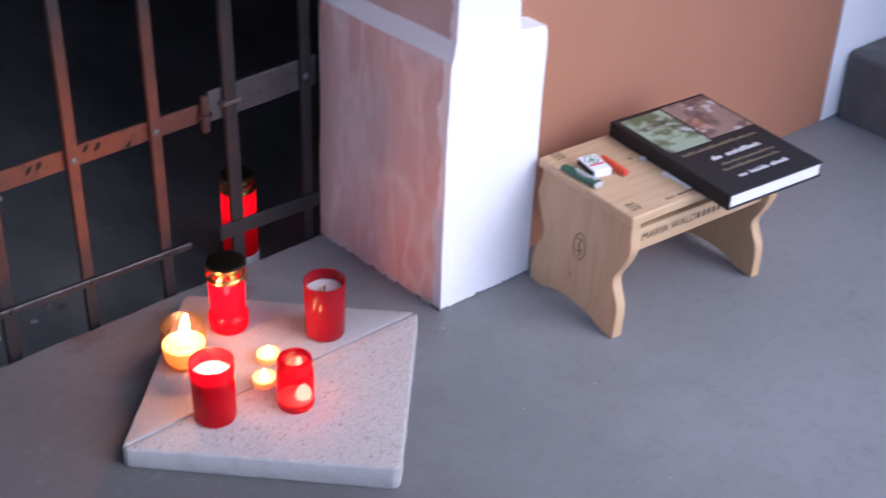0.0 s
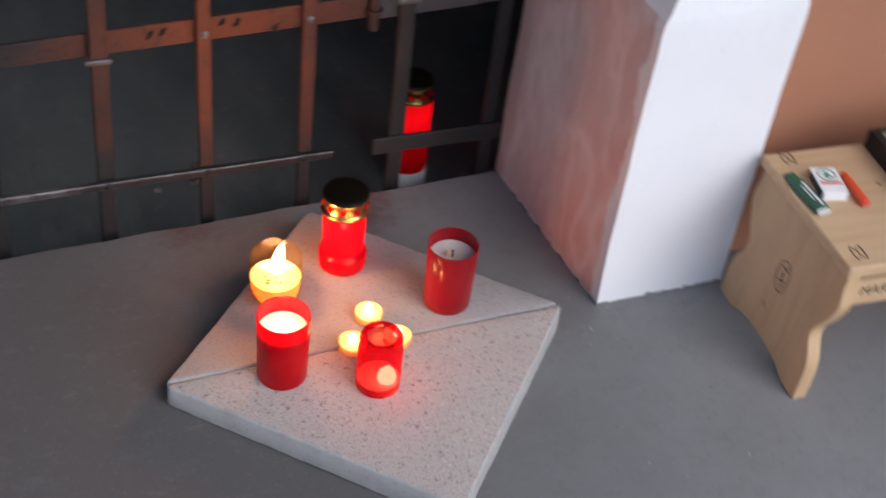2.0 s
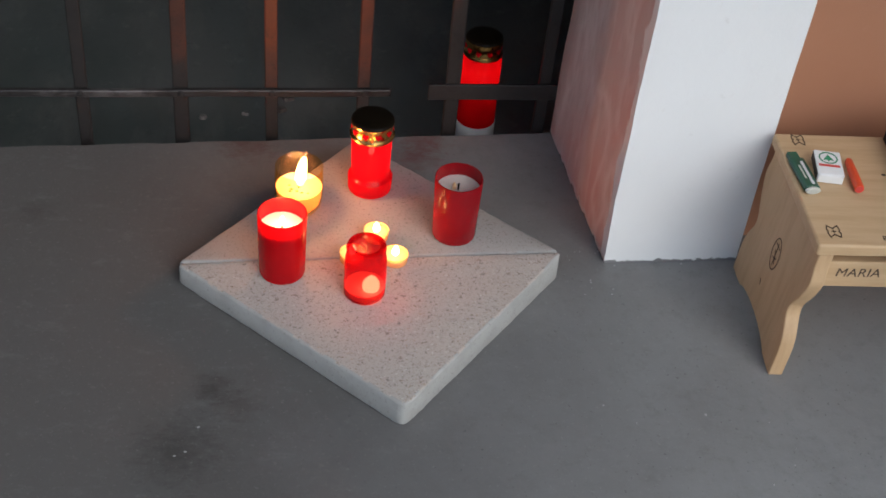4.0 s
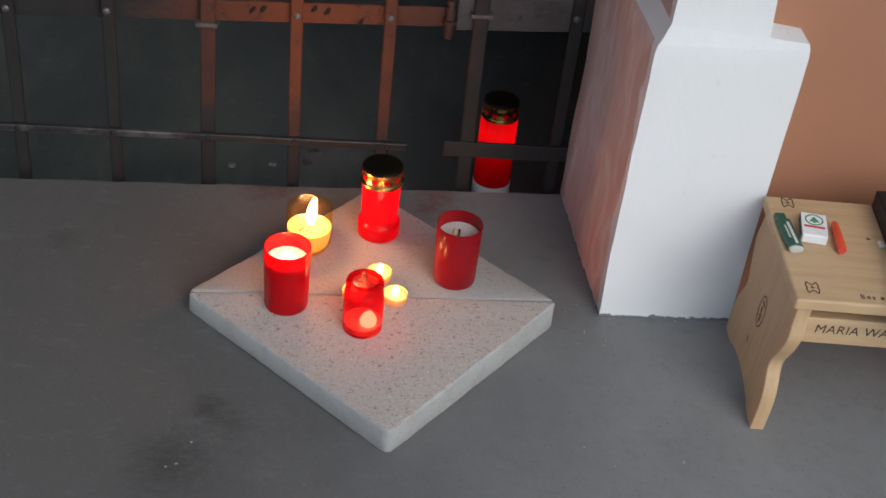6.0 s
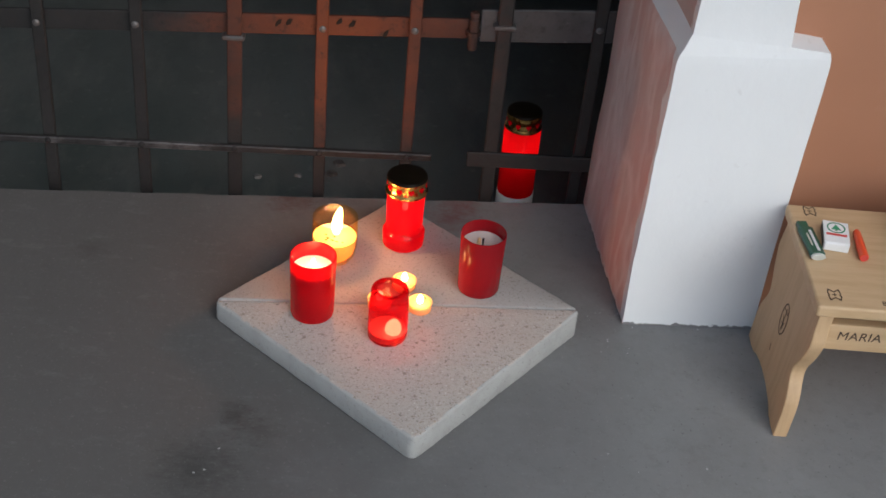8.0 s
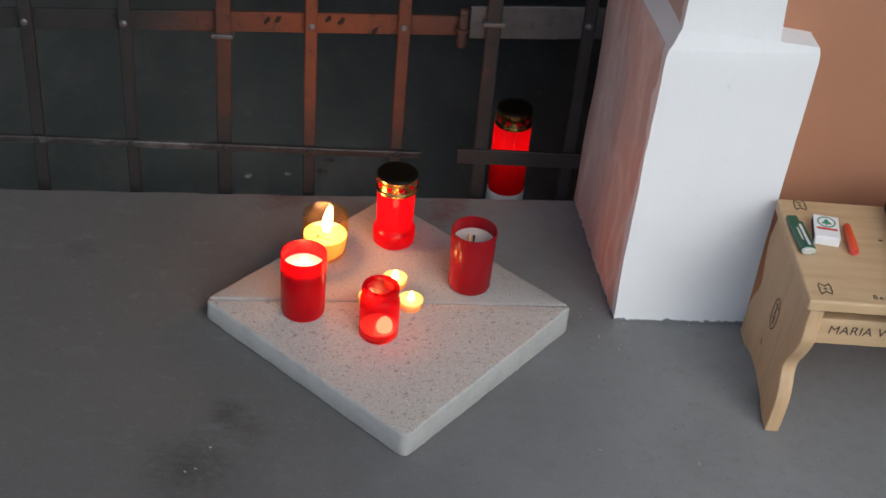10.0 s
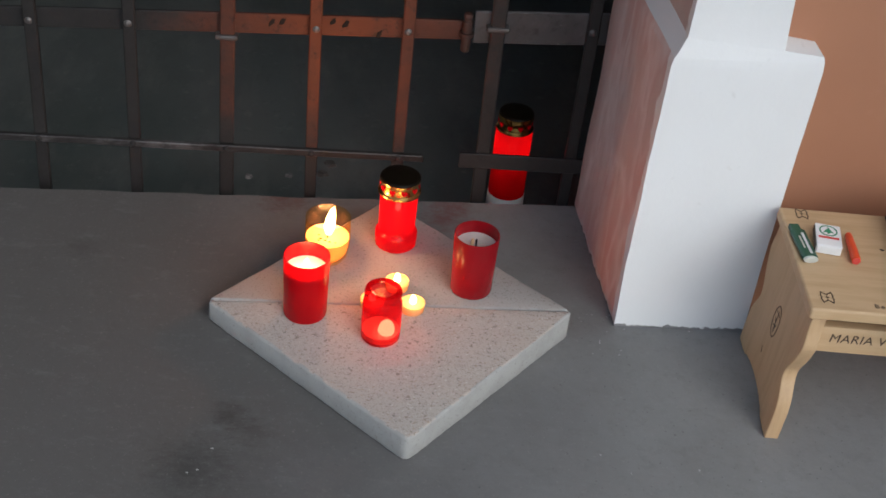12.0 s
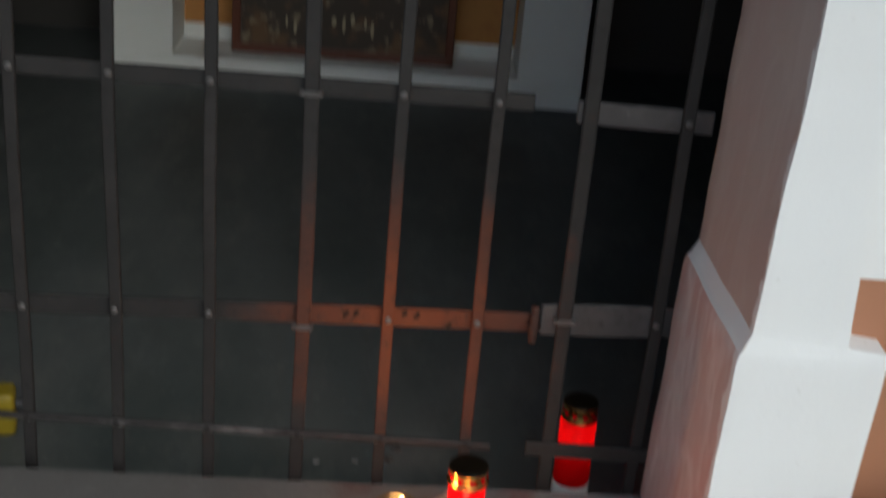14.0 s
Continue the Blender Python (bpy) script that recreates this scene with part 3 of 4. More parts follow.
for n, x in enumerate(BARS):
    wdt = 0.0125 if x in (-0.017, 0.436) else 0.0105
    bm = bmesh.new()
    steps = 44
    prev = None
    for i in range(steps + 1):
        z = CH_Z + (2.7 - CH_Z) * i / steps
        dx = 0.004 * noise.noise(Vector((n * 3.7, z * 2.2, 0)))
        dy = 0.003 * noise.noise(Vector((n * 5.1, z * 2.9, 4)))
        ring = [bm.verts.new((x + dx + sx * wdt, dy + sy * 0.005, z)) for sx, sy in ((-1, -0.6), (-0.8, -1), (0.8, -1), (1, -0.6), (1, 1), (-1, 1))]
        if prev:
            for k in range(6):
                j = (k + 1) % 6
                bm.faces.new((prev[k], prev[j], ring[j], ring[k]))
        prev = ring
    bmesh.ops.recalc_face_normals(bm, faces=bm.faces[:])
    part("upright_bar", bm, IRON, gate)

# cross bars lie behind the uprights, the thin low rod in front of them
def sloped(bm, rise, x0):
    """Let a bar climb a little along its length."""
    for v in bm.verts:
        v.co.z += rise * (v.co.x - x0)
    return bm


for z0, z1, x1, rise in ((0.302, 0.339, 0.378, 0.035), (0.714, 0.744, 0.345, 0.0), (1.30, 1.335, 0.345, 0.0)):
    iron("cross_bar", sloped(box(-0.84, x1, 0.006, 0.013, z0, z1, 0.0015, 1, 5), rise, 0.13))
iron("hinge_strap", sloped(box(0.396, 0.628, 0.006, 0.015, 0.311, 0.372, 0.002, 1, 5), 0.045, 0.52), "broad flat hinge strap", IRON_GREY)
iron("hinge_strap", sloped(box(0.415, 0.640, 0.006, 0.015, 0.697, 0.737, 0.002, 1, 5), -0.02, 0.53), "broad flat hinge strap", IRON_GREY)
iron("hinge_strap", box(0.415, 0.645, 0.006, 0.015, 1.30, 1.34, 0.002, 1, 5), "broad flat hinge strap", IRON_GREY)
iron("low_rod", box(-0.84, 0.331, -0.016, -0.005, 0.074, 0.087, 0.002, 1, 7), "thin worn rod", IRON_RUBBED)
iron("low_bar", box(0.395, 0.622, -0.013, -0.006, 0.066, 0.096, 0.0015, 1, 4))
iron("foot_bar", box(-0.83, 0.62, 0.006, 0.014, CH_Z + 0.004, CH_Z + 0.03, 0.0015, 1, 5))
for x, z, r in ((0.385, 0.327, 0.0085),):
    iron("hinge_knuckle", lathe([(0, -0.034), (r * 0.8, -0.034), (r, -0.03), (r, 0.024), (r * 0.7, 0.026), (r * 0.7, 0.03), (r, 0.032), (r * 0.8, 0.038), (0, 0.04)], 14, 0.05, (x, 0.0, z)), "thick hinge knuckle")
    iron("hinge_ring", lathe([(r, -0.004), (r * 1.5, -0.004), (r * 1.5, 0.003), (r, 0.003)], 14, 0.0, (x, 0.0, z)))
for x, z in ((-0.017, 0.296), (-0.017, 0.721), (0.436, 0.342)):
    iron("collar", box(x - 0.019, x + 0.019, -0.011, 0.013, z - 0.005, z + 0.003, 0.002, 1), "worn shiny collar", IRON_WORN)
for x in BARS:
    for z in (0.3195 + 0.035 * (x - 0.13) + (0.009 if x > 0.5 else 0), 0.729 if x < 0.5 else 0.716):
        if abs(x + 0.017) < 0.01 or x == 0.436:
            continue
        part("rivet", lathe([(0, 0.0045), (0.0035, 0.004), (0.006, 0.002), (0.0068, 0.0)], 12, 0.05), IRON_WORN, gate).matrix_local = pose(x, -0.0045, z, 90)
    if x < 0.3:
        part("rivet", lathe([(0, 0.004), (0.004, 0.0035), (0.0065, 0.0)], 12, 0.05), IRON, gate).matrix_local = pose(x, -0.0155, 0.081, 90)
for x, z in ((0.058, 0.322), (0.076, 0.325), (0.160, 0.331), (0.180, 0.327), (0.238, 0.312)):
    part("scorch_mark", moved(blob(0, 0, 0, 0.004, 0.008, 0.0008, x * 40), pose(x, 0.0050, z, 90, 28)), WICK, gate, "black scorched spot")

# ---- stone slab of two halves ----
SL, SR, SF, SB = (-0.017, -0.386), (0.563, -0.391), (0.294, -0.690), (0.268, -0.092)
slab = thing("stone_slab", (0, 0, 0), 0, "pale speckled square stone slab lying cornerwise on the floor", "slab")


def rounded(points, radii):
    """The outline with each corner cut to a small arc."""
    out = []
    n = len(points)
    for i in range(n):
        p, a, b = Vector(points[i]), Vector(points[i - 1]), Vector(points[(i + 1) % n])
        r = radii[i]
        if r == 0:
            out.append(tuple(p))
            continue
        u, v = p + (a - p).normalized() * r, p + (b - p).normalized() * r
        for k in (0, 0.25, 0.5, 0.75, 1):
            out.append(tuple(u * (1 - k) ** 2 + p * 2 * k * (1 - k) + v * k ** 2))
    return out


TOP = 0.044


def top_z(x):
    """The slab's upper face lies a little out of level."""
    return TOP + 0.024 * (x - 0.28)


def half(points, top, material, label):
    bm = prism(points, 0.0, top, 0.004, 2)
    bmesh.ops.subdivide_edges(bm, edges=[e for e in bm.edges if e.calc_length() > 0.1], cuts=40)
    bmesh.ops.triangulate(bm, faces=[f for f in bm.faces if len(f.verts) > 4])
    for v in bm.verts:
        v.co += noise.noise_vector(v.co * 30) * 0.0008 + noise.noise_vector(v.co * 130) * 0.0007
        if v.co.z > 0.02:
            v.co.z += top_z(v.co.x) - TOP
    ob = part("stone_half", bm, material, slab, label)
    ob.data.materials.append(SLAB_EDGE)
    for p in ob.data.polygons:
        p.material_index = int(p.normal.z < 0.93)
    return smooth(ob, 50)


half(rounded([SL, SF, SR], (0.016, 0.016, 0.014)), TOP, SLAB, "coarse speckled half")
half(rounded([(SL[0] + 0.004, SL[1] + 0.0014), (SR[0] - 0.004, SR[1] + 0.0014), SB], (0.012, 0.012, 0.014)), TOP - 0.0008, SLAB_SMOOTH, "smoother grey half")

# ---- grave candles ----


def lamp(name, at, watts, color=(1.0, 0.45, 0.2), radius=0.008):
    d = bpy.data.lights.new(name, "POINT")
    d.energy, d.color, d.shadow_soft_size = watts, color, radius
    ob = new(name, d)
    ob.location = at
    return ob


def flame(parent, z, h, r, lean=(0.0, 0.0), at=(0, 0)):
    bm = lathe([(0, 0), (r * 0.62, h * 0.04), (r * 0.95, h * 0.18), (r, h * 0.34), (r * 0.93, h * 0.54), (r * 0.74, h * 0.74), (r * 0.42, h * 0.92), (0, h)], 18)
    for v in bm.verts:
        k = (v.co.z / h) ** 2
        v.co += Vector((lean[0] * k + at[0], lean[1] * k + at[1], z))
    ob = smooth(part("flame", bm, FLAME, parent, "bright yellow candle flame"), 80)
    ob.visible_shadow = False
    return ob


def wick(parent, z, h=0.009, at=(0, 0)):
    part("wick", lathe([(0.0012, 0), (0.0013, h * 0.6), (0.0017, h), (0, h * 1.05)], 8, 0.2, (at[0], at[1], z)), WICK, parent, "charred wick")


def tumbler(name, at, r0, r1, h, wax_z, shell, label):
    """A plain open red cup with wax in it."""
    c = thing(name, (*at, top_z(at[0])), 0, label, "candle", "grave candles on the slab")
    t = 0.0016
    smooth(part("cup", lathe([(0, 0), (r0 - 0.004, 0), (r0 - 0.001, 0.0012), (r0, 0.005), (r0 + (r1 - r0) * 0.6, h * 0.6), (r1, h - 0.002), (r1 - 0.0005, h), (r1 - t, h), (r1 - t - 0.0003, h - 0.002), (r0 + (r1 - r0) * 0.6 - t, h * 0.6), (r0 - t, 0.006), (0, 0.005)], 56), shell, c), 60)
    ri = r0 + (r1 - r0) * wax_z / h - t - 0.0003
    smooth(part("wax", lathe([(ri, wax_z * 0.3), (ri, wax_z - 0.001), (ri - 0.0015, wax_z + 0.001), (ri * 0.6, wax_z - 0.0015), (ri * 0.3, wax_z - 0.003), (0, wax_z - 0.003)], 40, 0.01), WAX, c, "white wax"), 60)
    return c, wax_z - 0.003


c, wz = tumbler("grave_candle", (0.139, -0.411), 0.0335, 0.0355, 0.110, 0.085, RED_FULL, "burning red plastic cup candle with bright molten wax")
wick(c, wz)
flame(c, wz + 0.006, 0.016, 0.0042)
lamp("candle_light", (0.139, -0.411, TOP + wz + 0.014), 0.17, (1.0, 0.55, 0.28))

c, wz = tumbler("grave_candle", (0.401, -0.339), 0.0335, 0.0360, 0.108, 0.087, RED_DULL, "unlit dull red cup candle with white wax")
wick(c, wz, 0.012)
part("wick_stub", lathe([(0.0032, 0), (0.003, 0.008), (0.001, 0.012), (0, 0.012)], 9, 0.3, (-0.006, 0.003, wz)), WAX_YELLOW, c, "yellowed stub of wick")


def lantern(name, at, r, h, base_h, label, lit=0.2, flame_z=0.06, lid_h=0.036, z=None, group="grave candles on the slab"):
    """A tall red grave light: flared foot, straight body and a domed brass lid with cut openings."""
    z = top_z(at[0]) if z is None else z
    c = thing(name, (*at, z), 0, label, "candle", group)
    lid_z = h - lid_h
    lr = r if base_h else r * 0.95
    cap = lid_h - 0.036
    prof = [(0, 0.001), (r * 0.9, 0.0), (r * 1.0, 0.003), (r * 1.03, base_h * 0.5), (r * 1.03, base_h * 0.74), (r * 0.99, base_h * 0.8), (r * 0.91, base_h * 0.86), (r * 0.89, base_h), (r * 0.9, lid_z * 0.6), (r * 0.92, lid_z - 0.006), (r * 0.97, lid_z - 0.003), (r * 0.97, lid_z + 0.001), (r * 0.9, lid_z + 0.004), (r * 0.87, lid_z + 0.02)]
    if base_h == 0:
        prof = [(0, 0.001), (r * 0.94, 0.0), (r * 0.98, 0.004), (r * 0.98, lid_z), (r * 0.9, lid_z + 0.004), (r * 0.87, lid_z + 0.02)]
    smooth(part("body", lathe(prof, 56), RED_LIT if base_h else RED_SOFT, c, "translucent red plastic body"), 50)
    band = smooth(part("lid_band", lathe([(lr * 1.0, lid_z + 0.001), (lr * 1.035, lid_z + 0.0025), (lr * 1.03, lid_z + 0.0055), (lr * 0.95, lid_z + 0.008), (lr * 0.935, lid_z + 0.012), (lr * 0.935, lid_z + 0.021), (lr * 0.975, lid_z + 0.0235), (lr * 0.99, lid_z + 0.0255), (lr * 0.985, lid_z + 0.028 + cap)], 48), BRASS, c, "shiny brass band with cut hearts"), 35)
    smooth(part("lid_top", lathe([(lr * 0.985, lid_z + 0.028 + cap), (lr * 0.965, lid_z + 0.0305 + cap), (lr * 0.90, lid_z + 0.0325 + cap), (lr * 0.75, lid_z + 0.0338 + cap), (lr * 0.4, lid_z + 0.035 + cap), (0, lid_z + 0.0355 + cap)], 48), LID_TOP, c, "dark tarnished lid top"), 35)
    for k in range(10):
        a = 360 * k / 10 + 12
        heart = [(0, -0.0052), (0.0048, 0.0), (0.0046, 0.0028), (0.0026, 0.0042), (0.0, 0.0024), (-0.0026, 0.0042), (-0.0046, 0.0028), (-0.0048, 0.0)]
        bm = prism(heart, 0.0, 0.0008)
        moved(bm, pose(0, 0, lid_z + 0.0152, 0, 0, a) @ pose(0, -lr * 0.937, 0, 90))
        part("heart_opening", bm, RED_LIT, band, "small red heart opening")
    if lit:
        flame(c, flame_z, 0.020, 0.005)
        lamp("candle_light", (at[0], at[1], z + flame_z + 0.012), lit, (1.0, 0.42, 0.2), 0.006)
    return c


lantern("grave_lantern", (0.281, -0.221), 0.0340, 0.139, 0.036, "burning red grave light with a brass lid", 0.04, 0.066)
c = lantern("grave_lantern", (0.505, 0.108), 0.0355, 0.2185, 0.0, "tall red grave light with a brass lid behind the gate", 0.012, 0.14, 0.041, z=CH_Z, group="grave lights behind the gate")
smooth(part("foot_ring", lathe([(0.0350, 0.0), (0.0358, 0.001), (0.0358, 0.036), (0.0350, 0.038)], 48), CARD, c, "pale label strip round the foot"), 40)

# the short candle with a shouldered top and an open mouth
c = thing("grave_candle", (0.2555, -0.465, top_z(0.2555)), 0, "short burning red plastic candle with a shouldered open top", "candle", "grave candles on the slab")
r, h = 0.030, 0.093
smooth(part("body", lathe([(0, 0.001), (r * 0.9, 0), (r * 0.99, 0.004), (r, 0.01), (r, h * 0.70), (r * 0.97, h * 0.77), (r * 0.92, h * 0.82), (r * 0.88, h * 0.84), (r * 0.88, h * 0.86), (r * 0.94, h * 0.88), (r * 0.95, h * 0.94), (r * 0.90, h * 0.985), (r * 0.74, h), (r * 0.66, h * 0.985), (r * 0.70, h * 0.93)], 56), RED_CLEAR, c, "translucent red plastic body"), 50)
smooth(part("wax", lathe([(r * 0.95, 0.006), (r * 0.95, 0.016), (r * 0.5, 0.0145), (0, 0.014)], 36), WAX, c, "low molten wax"), 60)
wick(c, 0.014, 0.006, (0.008, -0.010))
flame(c, 0.014, 0.026, 0.0125, (0.001, 0.0), (0.008, -0.010))
lamp("candle_light", (0.2635, -0.4725, TOP + 0.036), 0.012, (1.0, 0.45, 0.18), 0.007)

# amber glass with yellow wax and a tall flame
c = thing("glass_candle", (0.168, -0.268, top_z(0.168)), 0, "burning yellow candle in a rounded amber glass", "candle", "grave candles on the slab")
g = smooth(part("glass", lathe([(0, 0), (0.022, 0.0), (0.027, 0.002), (0.0335, 0.012), (0.0362, 0.026), (0.0372, 0.042), (0.0370, 0.062), (0.0362, 0.080), (0.0366, 0.0815), (0.0356, 0.0822), (0.0348, 0.081), (0.0355, 0.062), (0.0357, 0.042), (0.0345, 0.027), (0.0318, 0.015), (0.025, 0.006), (0, 0.006)], 56), GLASS, c, "amber tinted rounded glass"), 60)
g.visible_shadow = False
smooth(part("wax", lathe([(0, 0.0065), (0.0245, 0.007), (0.0313, 0.0155), (0.0340, 0.027), (0.0352, 0.040), (0.0349, 0.044), (0.033, 0.0425), (0.02, 0.0415), (0.008, 0.0405), (0, 0.0405)], 48), WAX_YELLOW, c, "yellow molten wax"), 60)
for a, d, q in ((200, 0.012, 0.0022), (215, 0.017, 0.0018), (250, 0.010, 0.0016), (285, 0.014, 0.002), (160, 0.015, 0.0015), (310, 0.020, 0.0016)):
    part("wick_crumb", blob(d * math.cos(radians(a)), d * math.sin(radians(a)), 0.0413, q * 1.5, q, 0.0006, a * 0.1, 9), WICK, c, "black crumb of burnt wick")
wick(c, 0.0405, 0.010)
flame(c, 0.046, 0.054, 0.0085, (0.006, 0.0), (0.002, 0.0))
lamp("candle_light", (0.171, -0.268, TOP + 0.066), 1.15, (1.0, 0.34, 0.145), 0.014)

# tea lights
def tea_light(at, watts):
    c = thing("tea_light", (*at, top_z(at[0])), 0, "small burning tea light in a thin amber cup", "candle", "tea lights on the slab")
    smooth(part("cup", lathe([(0, 0), (0.0175, 0), (0.0183, 0.001), (0.0187, 0.014), (0.0192, 0.0152), (0.0184, 0.0152), (0.0180, 0.002), (0, 0.0015)], 40), CUP, c, "thin amber plastic cup"), 40)
    smooth(part("wax", lathe([(0.0181, 0.003), (0.0181, 0.0105), (0.009, 0.010), (0, 0.0098)], 32), WAX_YELLOW, c, "clear molten wax"), 60)
    wick(c, 0.0098, 0.006)
    flame(c, 0.012, 0.017, 0.0055)
    lamp("candle_light", (at[0], at[1], TOP + 0.019), watts, (1.0, 0.5, 0.22), 0.005)


for at, watts in (((0.282, -0.343), 0.07), ((0.306, -0.398), 0.06), ((0.243, -0.392), 0.06)):
    tea_light(at, watts)

# ---- wooden stool ----
stool = thing("wooden_stool", (0.837, -0.619, 0), -3.5, "low pale wooden stool with wavy side boards and burnt lettering", "stool")
SX0, SX1, SY0, SY1, SZ = 0.0, 0.380, 0.0, 0.251, 0.255
seat = part("seat_board", box(SX0, 0.194, SY0, SY1, SZ - 0.019, SZ, 0.004, 3), WOOD, stool)
part("seat_board", box(0.208, SX1, SY0, SY1, SZ - 0.019, SZ, 0.004, 3), WOOD, stool)


def leg(x0, x1, splay):
    """A side board with a wavy outline and a low arch between its feet."""
    n = 30
    front = []
    for i in range(n + 1):
        k = i / n
        z = (SZ - 0.019) * (1 - k)
        y = 0.006 + 0.023 * math.exp(-((z - 0.112) / 0.033) ** 2) - 0.006 * math.exp(-((z - 0.185) / 0.02) ** 2) + (0.010 if z < 0.14 else 0.0) * (1 - z / 0.14) * 0.2
        front.append((y, z))
    mid = (SY0 + SY1) / 2
    arch = [(mid + s * 0.095, 0.0) for s in (-1,)] + [(mid - 0.075 + 0.15 * i / 10, 0.016 * math.sin(math.pi * i / 10) ** 0.6 + 0.002) for i in range(11)] + [(mid + 0.095, 0.0)]
    back = [(2 * mid - y, z) for y, z in reversed(front)]
    outline = front + arch + back
    bm = prism(outline, 0, x1 - x0, 0.002, 2)
    moved(bm, Matrix(((0, 0, 1, x0), (1, 0, 0, 0), (0, 1, 0, 0), (0, 0, 0, 1))))
    for v in bm.verts:
        v.co.x += splay * (1 - v.co.z / (SZ - 0.019))
    bmesh.ops.recalc_face_normals(bm, faces=bm.faces[:])
    return part("side_board", bm, WOOD_UP, stool, "wavy cut side board")


near_leg = leg(0.008, 0.029, -0.014)
leg(0.351, 0.371, -0.002)
rail = part("apron", box(0.030, 0.351, 0.017, 0.035, 0.167, 0.212, 0.002, 2), WOOD, stool, "front rail with burnt lettering")
part("apron", box(0.030, 0.351, 0.216, 0.234, 0.168, 0.214, 0.002, 2), WOOD, stool)
lettering("lettering", "MARIA WALD", 0.0208, pose(0.044, 0.0165, 0.1865, 90), BURNT, rail, 0.1, 1.04)
for k in range(5):
    part("burnt_mark", box(0.1795 + 0.0125 * k, 0.1860 + 0.0125 * k, 0.0164, 0.0174, 0.1875, 0.1995), BURNT, rail)
lettering("lettering", "Bes", 0.0130, pose(0.092, 0.013, SZ + 0.0004), BURNT, seat, 0.0, 1.25)
for k in range(5):
    part("burnt_mark", box(0.121 + 0.0085 * k, 0.126 + 0.0085 * k, 0.0135, 0.0195, SZ - 0.0005, SZ + 0.0005), BURNT, seat)
MONO = [(-0.009, 0.004), (-0.007, 0.012), (0.0, 0.006), (0.007, 0.012), (0.009, 0.004), (0.0075, 0.0), (0.009, -0.004), (0.007, -0.012), (0.0, -0.006), (-0.007, -0.012), (-0.009, -0.004), (-0.0075, 0.0)]
for x, y in ((0.032, 0.235), (0.028, 0.029)):
    stroke("burnt_emblem", MONO, 0.0016, pose(x, y, SZ + 0.0002), BURNT, seat, True)
    stroke("burnt_cross", [(-0.0025, 0), (0.0025, 0)], 0.0013, pose(x, y, SZ + 0.0002), BURNT, seat)
    stroke("burnt_cross", [(0, -0.0025), (0, 0.0025)], 0.0013, pose(x, y, SZ + 0.0002), BURNT, seat)
side = Matrix(((0, 0.0593, -1, -0.0062), (-1, 0, 0, 0), (0, 1, 0.0593, 0), (0, 0, 0, 1)))
ring = [(-0.123 + 0.015 * math.cos(a * math.pi / 8) , 0.132 + 0.027 * math.sin(a * math.pi / 8)) for a in range(16)]
stroke("burnt_emblem", ring, 0.0016, side, BURNT, near_leg, True)
for y0, z0, y1, z1 in ((-0.131, 0.146, -0.115, 0.146), (-0.123, 0.112, -0.123, 0.150), (-0.130, 0.122, -0.116, 0.128), (-0.128, 0.136, -0.118, 0.118), (-0.139, 0.07, -0.135, 0.062)):
    stroke("burnt_mark", [(y0, z0), (y1, z1)], 0.0016, side, BURNT, near_leg)
part("knot", moved(blob(0, 0, 0, 0.0035, 0.0025, 0.0004, 5.0, 12), pose(0.137, 0.157, SZ + 0.0001)), BURNT, seat)

# ---- things on the stool ----
book = thing("book", (1.115, -0.552, SZ), -5.0, "thick black hardback book with two cover photographs lying on the stool", "book")
bw, bl, bt = 0.1135, 0.157, 0.030
part("back_cover", box(-bw, bw, -bl, bl, 0.0, 0.003, 0.001, 1), COVER, book)
front = part("front_cover", box(-bw, bw, -bl, bl, bt - 0.003, bt, 0.001, 1), COVER, book)
part("spine", box(-bw - 0.002, -bw + 0.003, -bl, bl, 0.0, bt, 0.0015, 2), COVER, book, "black rounded spine")
part("page_block", box(-bw + 0.004, bw - 0.004, -bl + 0.003, bl - 0.003, 0.003, bt - 0.003, 0.001, 1), PAGES, book, "white page block")
part("cover_photo", box(-bw + 0.012, -0.004, 0.005, bl - 0.012, bt - 0.0005, bt + 0.0004), PHOTO_GREEN, front, "glossy photograph of a green hillside")
part("cover_photo", box(0.001, bw - 0.006, 0.012, bl - 0.008, bt - 0.0005, bt + 0.0004), PHOTO_RED, front, "glossy reddish photograph of a gathering")
rng = random.Random(11)
for y, words, ht, material in ((-0.012, ((-0.09, 0.092),), 0.009, PRINT_BRONZE), (-0.045, ((-0.052, -0.028), (-0.018, 0.064)), 0.0135, PRINT), (-0.069, ((-0.05, 0.076),), 0.0085, PRINT_BRONZE),
                               (-0.086, ((-0.062, 0.07),), 0.008, PRINT_BRONZE), (-0.113, ((-0.052, -0.032), (-0.026, 0.02), (0.026, 0.066)), 0.0115, PRINT)):
    for x0, x1 in words:
        x = x0
        while x < x1 - 0.003:
            wd = rng.uniform(0.003, 0.0062)
            up = ht * rng.choice((0.62, 0.68, 1.0))
            part("title_bar", box(x, x + wd, y - ht / 2, y - ht / 2 + up, bt - 0.0003, bt + 0.0003), material, front)
            x += wd + 0.0014

card = thing("white_card", (0.998, -0.575, SZ), 0, "small white paper card tucked beside the book", "card")
part("sheet", box(-0.009, 0.006, -0.034, 0.034, 0.0, 0.0015), CARD, card)
part("clip", box(-0.006, 0.004, 0.082, 0.094, 0.0, 0.006, 0.001, 1), PALE_METAL, card, "grey metal clip")

lighter = thing("green_lighter", (0.862, -0.470, SZ), 2, "dark green plastic pocket lighter", "lighter")
